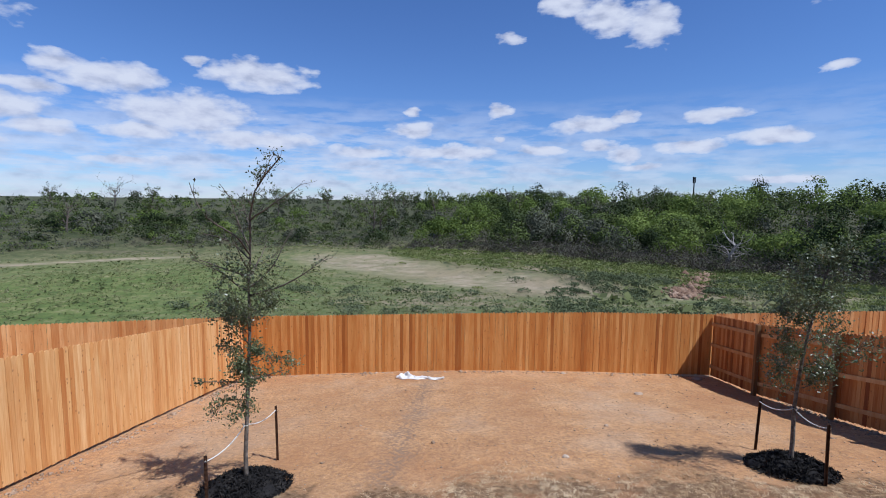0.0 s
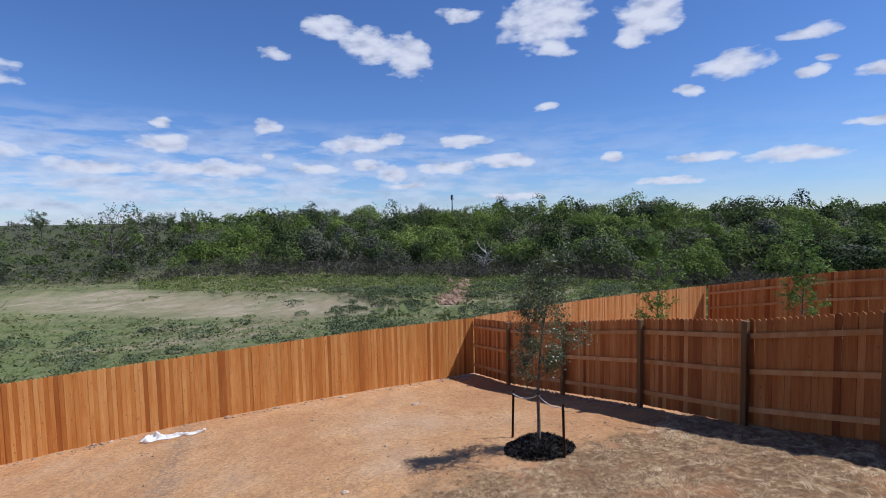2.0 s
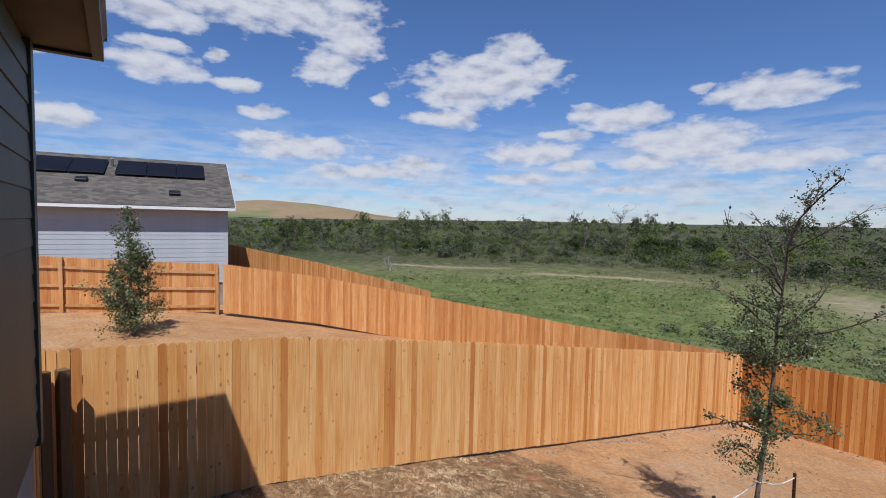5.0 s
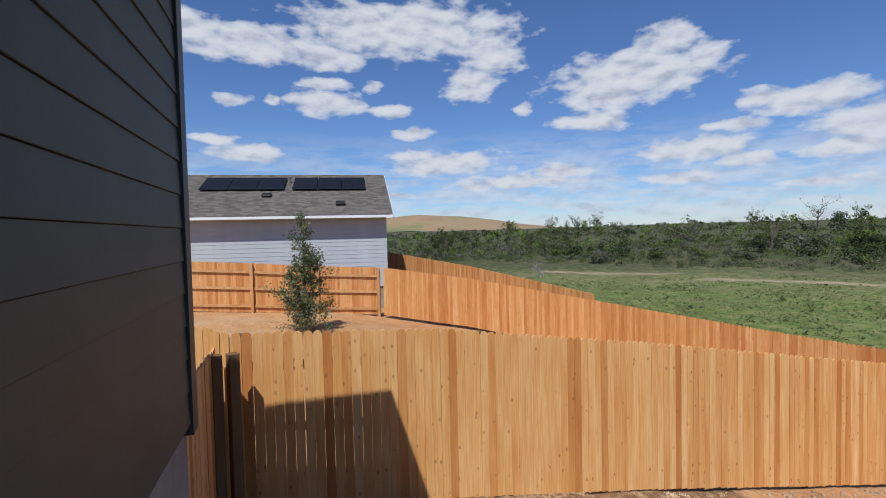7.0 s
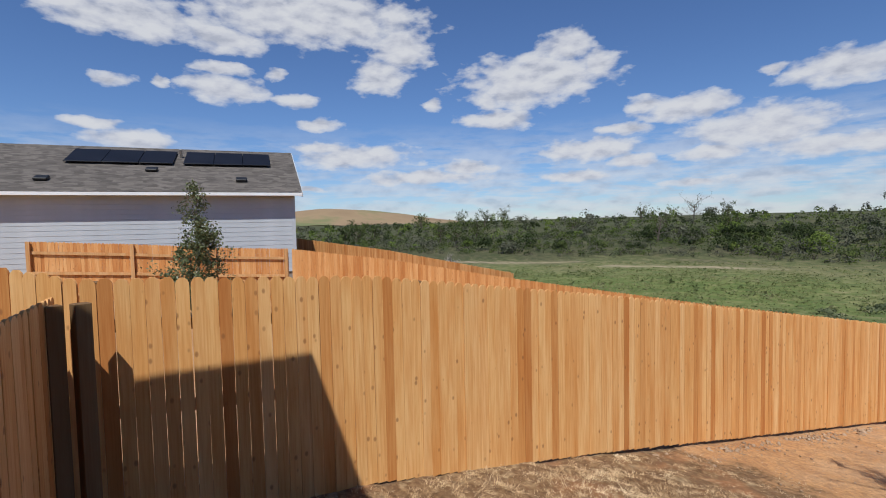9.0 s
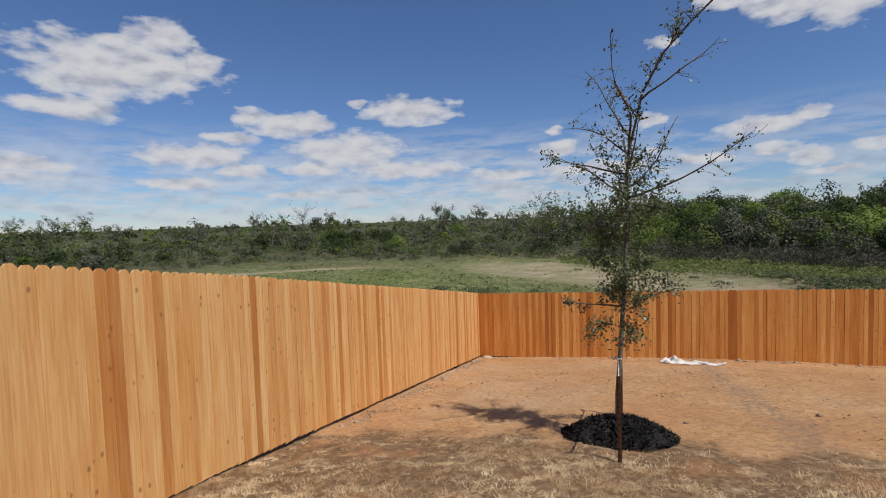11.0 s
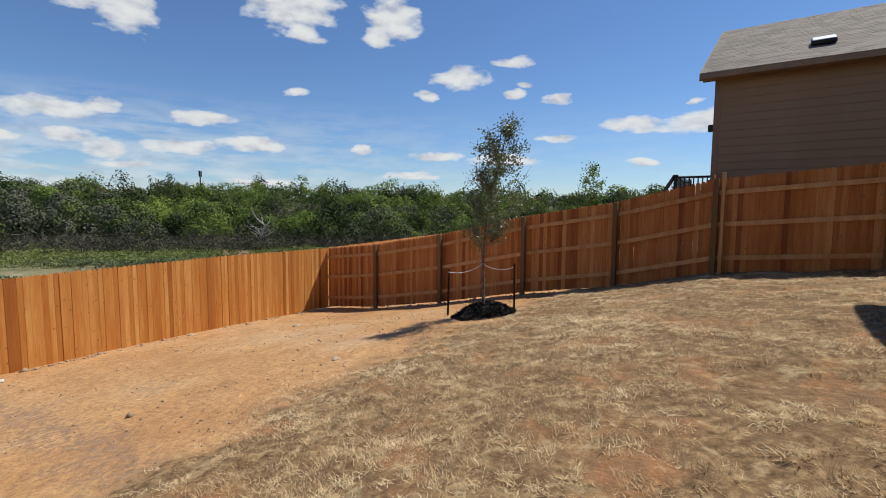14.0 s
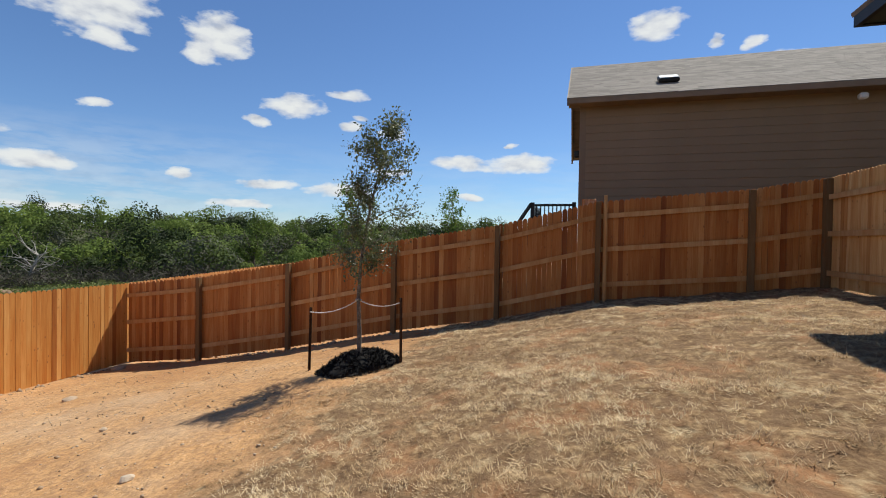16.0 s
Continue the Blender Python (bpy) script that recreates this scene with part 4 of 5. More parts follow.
def gable_house(label, corner, along, length, deep, ground_z, wall_top, ridge_rise, siding, trim, over=0.42, expo=0.178, tiles=SHINGLE, rake=None, side=0.28):
    """A gabled house: the wall from corner along a direction (its face looks left of it), roof planes with the ridge parallel to that wall."""
    ux, uy = Vector(along).normalized()
    vx, vy = -uy, ux  # outward
    base = thing("house", (corner[0] + ux * length / 2, corner[1] + uy * length / 2, ground_z), label, "house")

    def at(s, d):
        return (corner[0] + ux * s - vx * d, corner[1] + uy * s - vy * d)

    prism(base, "foundation", [at(0.02, 0.03), at(length, 0.03), at(length, deep), at(0.02, deep)], ground_z - 0.6, ground_z + 0.5, CONCRETE)
    prism(base, "wall", [at(0, 0), at(length, 0), at(length, deep), at(0, deep)], ground_z + 0.5, wall_top, siding)
    lap_wall(base, at(length, -0.018), at(0.1, -0.018), ground_z + 0.5, wall_top - 0.2, siding, expo)
    for s0 in (-0.03, length - 0.11):
        prism(base, "corner_trim", [at(s0, -0.03), at(s0 + 0.14, -0.03), at(s0 + 0.14, 0.1), at(s0, 0.1)], ground_z + 0.5, wall_top, rake or trim)
    e0, e1 = at(-side, -over), at(length + side, -over)
    r0, r1 = at(-side, deep / 2), at(length + side, deep / 2)
    b0, b1 = at(-side, deep + over), at(length + side, deep + over)
    ez, rz = wall_top + 0.05, wall_top + 0.05 + ridge_rise
    roof_slab(base, (*e0, ez), (*e1, ez), (*r1, rz), (*r0, rz), tiles)
    roof_slab(base, (*b1, ez), (*b0, ez), (*r0, rz), (*r1, rz), tiles)
    prism(base, "fascia", [at(-side, -over - 0.02), at(length + side, -over - 0.02), at(length + side, -over + 0.02), at(-side, -over + 0.02)], wall_top - 0.08, wall_top + 0.03, trim)
    prism(base, "soffit", [at(-side, -over + 0.02), at(length + side, -over + 0.02), at(length + side, 0.02), at(-side, 0.02)], wall_top - 0.06, wall_top - 0.03, trim)
    # gable ends and rake boards
    o = Vector(base.location)
    for s0, er, rr, br in ((0.0, e0, r0, b0), (length - 0.12, e1, r1, b1)):
        bm = bmesh.new()
        g = [Vector((*at(s0, 0), wall_top - 0.02)), Vector((*at(s0, deep), wall_top - 0.02)), Vector((*at(s0, deep / 2), rz - 0.12))]
        h = [p + Vector((ux * 0.12, uy * 0.12, 0)) for p in g]
        vs = [bm.verts.new(p - o) for p in g + h]
        for q in ((0, 1, 2), (5, 4, 3), (0, 3, 4, 1), (1, 4, 5, 2), (2, 5, 3, 0)):
            bm.faces.new([vs[i] for i in q])
        bmesh.ops.recalc_face_normals(bm, faces=bm.faces)
        part("gable", bm, siding, base)
        for p, q in (((*er, ez), (*rr, rz)), ((*rr, rz), (*br, ez))):
            bm = bmesh.new()
            a, b = Vector(p), Vector(q)
            w = Vector((ux, uy, 0)) * 0.03
            dz = Vector((0, 0, 0.17))
            vs = [bm.verts.new(v - o) for v in (a - w, a + w, a + w - dz, a - w - dz, b - w, b + w, b + w - dz, b - w - dz)]
            for f in ((0, 1, 2, 3), (7, 6, 5, 4), (0, 4, 5, 1), (1, 5, 6, 2), (2, 6, 7, 3), (3, 7, 4, 0)):
                bm.faces.new([vs[i] for i in f])
            bmesh.ops.recalc_face_normals(bm, faces=bm.faces)
            part("rake_board", bm, rake or trim, base)

    def on_roof(s, up):
        """A frame on the front roof plane: s along the eave, up along the slope; z is the plane's normal."""
        a, b = Vector((*at(s, -over), ez)), Vector((*at(s, deep / 2), rz))
        d = (b - a).normalized()
        x = Vector((ux, uy, 0))
        n = d.cross(x) if d.cross(x).z > 0 else x.cross(d)
        m = Matrix((x, d, n)).transposed().to_4x4()
        m.translation = a + d * up - o
        return m

    return base, on_roof, at


def roof_box(base, name, m, lo, hi, mat, bevel=0.01, label=""):
    bm = bmesh.new()
    add_box(bm, lo, hi, m, bevel)
    return part(name, bm, mat, base, label)


west_house, west_roof, west_at = gable_house("pale grey lap-sided house with solar panels on the roof", (-21.05, 3.4), (-0.105, -0.995), 16.0, 9.0, 1.5, 5.04, 2.25, SIDING_GREY, TRIM_WHITE, 0.52, tiles=SHINGLE_DARK, rake=SIDING_GREY)
for s0, s1 in ((0.75, 4.1), (4.45, 8.1)):
    n = 3
    for k in range(n):
        a, b = s0 + (s1 - s0) * k / n, s0 + (s1 - s0) * (k + 1) / n
        roof_box(west_house, "solar_panel", west_roof(0, 3.55), (a + 0.01, -0.55, 0.08), (b - 0.01, 1.15, 0.12), PANEL, 0.006, "black framed solar panel")
for s, up in ((1.9, 1.2), (5.1, 2.3), (8.2, 1.1)):
    roof_box(west_house, "roof_vent", west_roof(s, up), (-0.2, -0.16, 0.02), (0.2, 0.16, 0.13), BLACK_METAL, 0.02, "dark metal roof vent")
roof_box(west_house, "vent_pipe", west_roof(4.28, 4.2), (-0.05, -0.05, 0.0), (0.05, 0.05, 0.35), CONCRETE)

east_house, east_roof, east_at = gable_house("tan lap-sided house with brown shingle roof", (11.25, -12.45), (0.0, 1.0), 16.0, 7.3, 1.6, 5.79, 2.1, SIDING_TAN, TRIM_TAN)
roof_box(east_house, "roof_vent", east_roof(14.1, 1.15), (-0.22, -0.16, 0.02), (0.22, 0.16, 0.11), BLACK_METAL, 0.02, "square metal roof vent")
roof_box(east_house, "vent_lid", east_roof(14.1, 1.15), (-0.20, -0.14, 0.114), (0.20, 0.14, 0.128), TRIM_WHITE)
# lamps on the back corner and under the eave
bm = bmesh.new()
add_box(bm, (11.27, 3.57, 4.60), (11.38, 3.69, 4.76), Matrix.Translation(-east_house.location), 0.02)
part("wall_lamp", bm, BLACK_METAL, east_house, "dark outdoor wall lamp")
bm = bmesh.new()
add_box(bm, (10.90, -1.75, 5.50), (11.04, -1.60, 5.62), Matrix.Translation(-east_house.location), 0.03)
part("flood_lamp", bm, TRIM_WHITE, east_house, "pale eave flood lamp")

# neighbour's raised porch
porch = thing("porch", (16.7, 4.3, 2.9), "dark railed timber porch with a stair behind the tan house", "porch")
prism(porch, "deck", [(15.3, 3.62), (18.3, 3.62), (18.3, 5.05), (15.3, 5.05)], 2.84, 2.98, POST)
for px, py in ((15.36, 3.70), (15.36, 4.98), (18.2, 4.98)):
    prism(porch, "post", [(px - 0.06, py - 0.06), (px + 0.06, py - 0.06), (px + 0.06, py + 0.06), (px - 0.06, py + 0.06)], 0.6, 3.90, BLACK_METAL)
for z in (3.10, 3.78):
    prism(porch, "handrail", [(15.33, 3.76), (15.39, 3.76), (15.39, 4.92), (15.33, 4.92)], z, z + 0.07, BLACK_METAL)
    prism(porch, "handrail", [(15.42, 4.95), (18.14, 4.95), (18.14, 5.01), (15.42, 5.01)], z, z + 0.07, BLACK_METAL)
bal = box_mesh("baluster", (-0.018, -0.018, 3.16), (0.018, 0.018, 3.79), BLACK_METAL)
inv_p = Matrix.Translation(porch.location).inverted()
for k in range(9):
    shared("baluster", bal, inv_p @ Matrix.Translation((15.36, 3.85 + k * 0.125, 0)), porch)
for k in range(21):
    shared("baluster", bal, inv_p @ Matrix.Translation((15.52 + k * 0.128, 4.98, 0)), porch)


def sloping_beam(name, a, b, wide, deep):
    """A straight timber between two points, upright in section."""
    a, b = Vector(a), Vector(b)
    s = Vector((b.y - a.y, a.x - b.x, 0)).normalized() * wide / 2
    bm = bmesh.new()
    vs = [bm.verts.new(p + q - porch.location) for p in (a, b) for q in (-s, s, s - Vector((0, 0, deep)), -s - Vector((0, 0, deep)))]
    for f in ((0, 1, 2, 3), (7, 6, 5, 4), (0, 4, 5, 1), (1, 5, 6, 2), (2, 6, 7, 3), (3, 7, 4, 0)):
        bm.faces.new([vs[i] for i in f])
    bmesh.ops.recalc_face_normals(bm, faces=bm.faces)
    return part(name, bm, BLACK_METAL, porch)


sloping_beam("stair_rail", (15.45, 5.06, 3.90), (17.1, 6.35, 2.30), 0.06, 0.14)
sloping_beam("stringer", (15.45, 5.06, 2.95), (17.1, 6.35, 1.35), 0.05, 0.28)
prism(porch, "post", [(17.02, 6.28), (17.12, 6.28), (17.12, 6.38), (17.02, 6.38)], 0.4, 2.3, BLACK_METAL)

# ---- trees ----
def fast_mesh(name, verts, faces, mat, parent=None, label=""):
    """A mesh from arrays; faces all of one size."""
    me = bpy.data.meshes.new(name)
    n, k = faces.shape
    me.vertices.add(len(verts))
    me.vertices.foreach_set("co", np.ascontiguousarray(verts, np.float32).ravel())
    me.loops.add(n * k)
    me.loops.foreach_set("vertex_index", np.ascontiguousarray(faces, np.int32).ravel())
    me.polygons.add(n)
    me.polygons.foreach_set("loop_start", np.arange(n, dtype=np.int32) * k)
    me.update(calc_edges=True)
    me.validate()
    me.materials.append(mat)
    ob = new(name, me)
    if parent:
        ob.parent = parent
    if label:
        tagged(ob, label)
    return ob


def tube(V, F, pts, radii, sides=5):
    """Adds a tapering limb through pts to the lists."""
    pts = [Vector(p) for p in pts]
    o = len(V)
    for i, p in enumerate(pts):
        d = (pts[min(i + 1, len(pts) - 1)] - pts[max(i - 1, 0)]).normalized()
        a = d.orthogonal().normalized()
        b = d.cross(a)
        for k in range(sides):
            t = 2 * math.pi * k / sides
            V.append(tuple(p + (a * math.cos(t) + b * math.sin(t)) * radii[i]))
    for i in range(len(pts) - 1):
        for k in range(sides):
            k2 = (k + 1) % sides
            F.append((o + i * sides + k, o + i * sides + k2, o + (i + 1) * sides + k2, o + (i + 1) * sides + k))


def leaf_quads(centres, size, wide=0.5, r=None, spread=0.4, out=None, tilt=0.6):
    """Small leaf shapes at random turns; out: the way that each one's face leans to."""
    r = r or rng
    n = len(centres)
    if out is None:
        d = r.normal(size=(n, 3))
        d /= np.linalg.norm(d, axis=1)[:, None]
        e = np.cross(d, r.normal(size=(n, 3)))
    else:
        o = out + r.normal(size=(n, 3)) * tilt
        d = np.cross(o, r.normal(size=(n, 3)))
        d /= np.linalg.norm(d, axis=1)[:, None] + 1e-9
        e = np.cross(o, d)
    e /= np.linalg.norm(e, axis=1)[:, None] + 1e-9
    s = (np.asarray(size) * r.uniform(1 - spread, 1 + spread, n))[:, None]
    c = np.asarray(centres)
    v = np.stack([c - d * s * 0.5, c + e * s * wide * 0.5, c + d * s * 0.5, c - e * s * wide * 0.5], 1).reshape(-1, 3)
    return v, np.arange(4 * n).reshape(-1, 4)


def limb(r, start, way, length, steps=6, wander=0.25, rise=0.1):
    p, d = Vector(start), Vector(way).normalized()
    pts = [p.copy()]
    for _ in range(steps):
        d = (d + Vector(r.normal(0, wander, 3)) * 0.6 + Vector((0, 0, rise))).normalized()
        p = p + d * (length / steps)
        pts.append(p.copy())
    return pts


def young_tree(label, at, trunk, radius, seed, reach, dense, leaf_size, mat, group, twigs=6, fuzz=0.045, lean=(0.0, 0.0), limbs=()):
    """trunk: points above the foot; reach(h): branch length at height h; dense(h): leaves along a branch at height h; limbs: height, heading, length, climb and leaves of each long bough."""
    r = np.random.default_rng(seed)
    base = thing("tree", at, label, "tree", group)
    top = trunk[-1][2]
    V, F, BV, BF, L = [], [], [], [], []
    tr = [Vector(p) for p in trunk]
    tube(V, F, tr, [radius * (1 - 0.85 * p.z / top) + 0.004 for p in tr], 7)
    for i in range(len(tr) - 1):
        a, b = tr[i], tr[i + 1]
        n = max(2, int((b - a).length / 0.075))
        for k in range(n):
            p = a.lerp(b, (k + r.uniform()) / n)
            ln = reach(p.z)
            if ln <= 0.05:
                continue
            t = r.uniform(0, 2 * math.pi)
            ln *= r.uniform(0.55, 1.2) * (1 + lean[0] * math.cos(t) + lean[1] * math.sin(t))
            up = 0.55 + 0.25 * p.z / top
            pts = limb(r, p, (math.cos(t), math.sin(t), up), ln, 6, 0.3, 0.02)
            tube(BV, BF, pts, [0.0072 * (1 - 0.8 * j / 6) * (0.6 + ln * 0.6) for j in range(7)], 4)
            for _ in range(twigs):
                q = pts[r.integers(2, 7)]
                w = Vector(r.normal(0, 1, 3)) + (pts[-1] - pts[0]).normalized() * 0.8 + Vector((0, 0, 0.3))
                tw = limb(r, q, w, ln * r.uniform(0.3, 0.65), 4, 0.4, 0.0)
                tube(BV, BF, tw, [0.0035, 0.003, 0.0025, 0.002, 0.0015], 3)
                m = int(dense(p.z) * r.uniform(0.5, 1.5))
                for _ in range(m):
                    j = r.integers(0, 4)
                    L.append(tw[j].lerp(tw[j + 1], r.uniform()) + Vector(r.normal(0, fuzz, 3)))
            for _ in range(int(dense(p.z))):
                j = r.integers(2, 6)
                L.append(pts[j].lerp(pts[j + 1], r.uniform()) + Vector(r.normal(0, 0.03, 3)))
    for h, head, ln, climb, leaves in limbs:
        k = next(i for i in range(len(tr) - 1) if tr[i + 1].z >= h)
        start = tr[k].lerp(tr[k + 1], (h - tr[k].z) / (tr[k + 1].z - tr[k].z))
        t = radians(head)
        pts = limb(r, start, (math.cos(t), math.sin(t), climb), ln, 9, 0.16, 0.02)
        tube(BV, BF, pts, [0.011 * (1 - 0.85 * j / 9) * (0.5 + 0.5 * ln) + 0.0015 for j in range(10)], 5)
        for _ in range(int(9 * ln)):
            j = r.integers(2, 9)
            tw = limb(r, pts[j], (pts[j + 1] - pts[j]).normalized() + Vector(r.normal(0, 0.8, 3)), r.uniform(0.10, 0.32), 4, 0.35, 0.0)
            tube(BV, BF, tw, [0.0034, 0.003, 0.0025, 0.002, 0.0015], 3)
            for _ in range(int(leaves * r.uniform(0.4, 1.6))):
                j = r.integers(0, 4)
                L.append(tw[j].lerp(tw[j + 1], r.uniform()) + Vector(r.normal(0, 0.028, 3)))
    fast_mesh("trunk", np.array(V), np.array(F), BARK, base)
    tagged(fast_mesh("branchwork", np.array(BV), np.array(BF), TWIG, base), kind="stuff")
    lv, lf = leaf_quads(np.array([tuple(p) for p in L]), leaf_size, 0.55, r)
    fast_mesh("crown", lv, lf, mat, base)
    return base


LT, RT = (-1.94, 5.68), (5.57, 6.30)
zl, zr = gz(*LT) + 0.06, gz(*RT) + 0.06
left_tree = young_tree("slender young oak with sparse olive leaves in a mulch ring", (*LT, zl),
                       [(0, 0, -0.15), (0.0, 0, 0.4), (0.03, 0.0, 0.82), (0.07, 0.0, 1.45), (0.10, 0.01, 2.0), (0.11, 0.0, 2.6), (0.14, 0.0, 3.0), (0.20, -0.12, 3.25), (0.25, -0.24, 3.5), (0.42, -0.48, 3.8), (0.62, -0.66, 3.98), (0.84, -0.82, 4.15)],
                       0.026, 11, lambda h: 0.0 if h < 1.1 else (0.52 if h < 2.45 else (0.34 if h < 3.1 else 0.14)), lambda h: 56 if h < 2.3 else (24 if h < 2.7 else 3), 0.035, OAK_LEAF, "yard trees", 6, 0.05,
                       limbs=[(3.02, -98, 1.35, 0.75, 4), (3.1, 165, 0.95, 1.3, 9), (2.95, 178, 0.75, 0.7, 13), (2.75, 185, 0.85, 0.35, 20), (2.6, 10, 0.95, 0.35, 18), (2.5, -8, 1.25, 0.10, 10), (2.55, 172, 0.8, 0.4, 22),
                              (3.45, -20, 0.85, 0.55, 4), (3.3, 120, 0.6, 1.0, 8), (2.8, -70, 0.8, 0.6, 15), (2.7, 80, 0.8, 0.6, 16), (1.35, 180, 0.65, 0.1, 20), (1.4, 0, 0.6, 0.05, 20), (3.85, 60, 0.45, 1.2, 5)])
right_tree = young_tree("young live oak with a fuller leafy crown in a mulch ring", (*RT, zr),
                        [(0, 0, -0.15), (0.0, 0.0, 0.4), (0.0, 0.02, 0.85), (0.02, 0.0, 1.3), (0.0, -0.09, 1.8), (0.02, -0.18, 2.25), (0.0, -0.29, 2.6), (0.02, -0.38, 2.98)],
                        0.028, 23, lambda h: 0.0 if h < 0.95 else (0.46 + 0.22 * min(1.0, h - 0.95) if h < 2.3 else 0.66 - 0.55 * max(0, h - 2.3)), lambda h: 34, 0.038, OAK_LEAF, "yard trees", 9, 0.055, (0.10, -0.15))
west_tree = young_tree("bushy dark green young tree in the neighbour's yard", (-15.2, -0.1, gz(-15.2, -0.1) - 0.02),
                       [(0, 0, -0.1), (0, 0, 0.6), (0.05, 0, 1.4), (0.0, 0, 2.2), (0.05, 0.0, 2.9), (0.0, 0.05, 3.4)],
                       0.04, 31, lambda h: 1.12 - 0.29 * h if h < 3.2 else 0.2, lambda h: 44 if h < 2.3 else 10, 0.07, OAK_LEAF, "neighbour trees", 6, 0.08)
for (tx, ty), hh, sd in (((12.6, 10.0), 3.7, 41), ((15.4, 7.6), 3.3, 43)):
    young_tree("sparse young tree with fresh yellow-green leaves", (tx, ty, gz(tx, ty) - 0.02), [(0, 0, -0.1), (0.0, 0, 0.9), (0.05, 0, 1.7), (0.1, 0, 2.5), (0.1, 0.1, hh)],
               0.025, sd, lambda h: 0.0 if h < 1.0 else 0.62, lambda h: 11, 0.075, FRESH_LEAF, "neighbour trees")


def mulch_ring(at, seed, rad=0.62):
    r = np.random.default_rng(seed)
    base = thing("mulch_ring", (*at, gz(*at)), "mound of black shredded mulch round a tree's foot", "mulch")
    n, m = 14, 36
    V, F = [], []
    for i in range(n + 1):
        f = i / n
        for k in range(m):
            t = 2 * math.pi * k / m
            rr = rad * f * (1 + 0.10 * math.sin(3 * t + seed) + 0.06 * math.sin(7 * t))
            x, y = rr * math.cos(t), rr * math.sin(t) * 0.92
            h = 0.19 * (1 - f ** 2.2) * (0.55 + 0.45 * min(1, f * 3)) + (r.normal(0, 0.012) if i < n else -0.03)
            V.append((x, y, gz(at[0] + x, at[1] + y) - base.location.z + h))
    for i in range(n):
        for k in range(m):
            F.append((i * m + k, i * m + (k + 1) % m, (i + 1) * m + (k + 1) % m, (i + 1) * m + k))
    fast_mesh("mound", np.array(V), np.array(F), MULCH, base)
    c = []
    for _ in range(2600):
        f, t = math.sqrt(r.uniform()) * 1.12, r.uniform(0, 2 * math.pi)
        x, y = rad * f * math.cos(t), rad * f * math.sin(t) * 0.92
        c.append((x, y, gz(at[0] + x, at[1] + y) - base.location.z + 0.19 * max(0, 1 - f ** 2.2) * (0.55 + 0.45 * min(1, f * 3)) + 0.012 + abs(r.normal(0, 0.012))))
    v, fq = leaf_quads(np.array(c), 0.085, 0.22, r)
    ch = fast_mesh("shredded_mulch", v, fq, MULCH, base)
    ch["kind"] = "stuff"


mulch_ring(LT, 3, 0.53)
mulch_ring(RT, 5, 0.52)


def stake_mesh(h):
    """A studded steel T-post."""
    bm = bmesh.new()
    add_box(bm, (-0.018, -0.003, -0.3), (0.018, 0.003, h))
    add_box(bm, (-0.003, 0.003, -0.3), (0.003, 0.032, h))
    for k in range(int(h / 0.055)):
        add_box(bm, (-0.007, -0.010, 0.04 + k * 0.055), (0.007, -0.003, 0.058 + k * 0.055))
    me = bpy.data.meshes.new("tree_stake")
    bm.to_mesh(me)
    bm.free()
    me.materials.append(TPOST)
    return me


def rope(label, a, b, sag):
    V, F = [], []
    a, b = Vector(a), Vector(b)
    pts = [a.lerp(b, f) - Vector((0, 0, sag * 4 * f * (1 - f))) for f in [i / 12 for i in range(13)]]
    tube(V, F, pts, [0.0075] * 13, 5)
    ring = [b + Vector((0.035 * math.cos(t), 0.035 * math.sin(t), 0.01 * math.sin(2 * t))) for t in [i * math.pi / 6 for i in range(13)]]
    tube(V, F, ring, [0.009] * 13, 5)
    ob = fast_mesh("tree_tie", np.array(V), np.array(F), ROPE)
    return tagged(ob, label, "rope", "tree ties")


for (sx, sy), hh, tree, tz, ang, tip in (((-1.87, 6.60), 0.86, (LT[0] + 0.01, LT[1], zl), 0.80, 0.1, 0.03), ((-1.96, 4.72), 0.80, (LT[0] + 0.01, LT[1], zl), 0.80, 0.2, -0.02),
                                      ((5.55, 7.02), 0.86, (RT[0], RT[1] + 0.02, zr), 0.82, 1.5, 0.03), ((5.63, 5.74), 0.84, (RT[0], RT[1] + 0.02, zr), 0.82, 1.6, -0.03)):
    z = gz(sx, sy)
    st = new("tree_stake", stake_mesh(hh))
    st.matrix_basis = Matrix.Translation((sx, sy, z)) @ Matrix.Rotation(ang, 4, "Z") @ Matrix.Rotation(tip, 4, "X")
    tagged(st, "thin rusty steel stake beside a young tree", "stake", "tree stakes")
    rope("sagging white rope tied from stake to trunk", (sx, sy, z + hh - 0.06), (tree[0], tree[1], tree[2] + tz), 0.07)


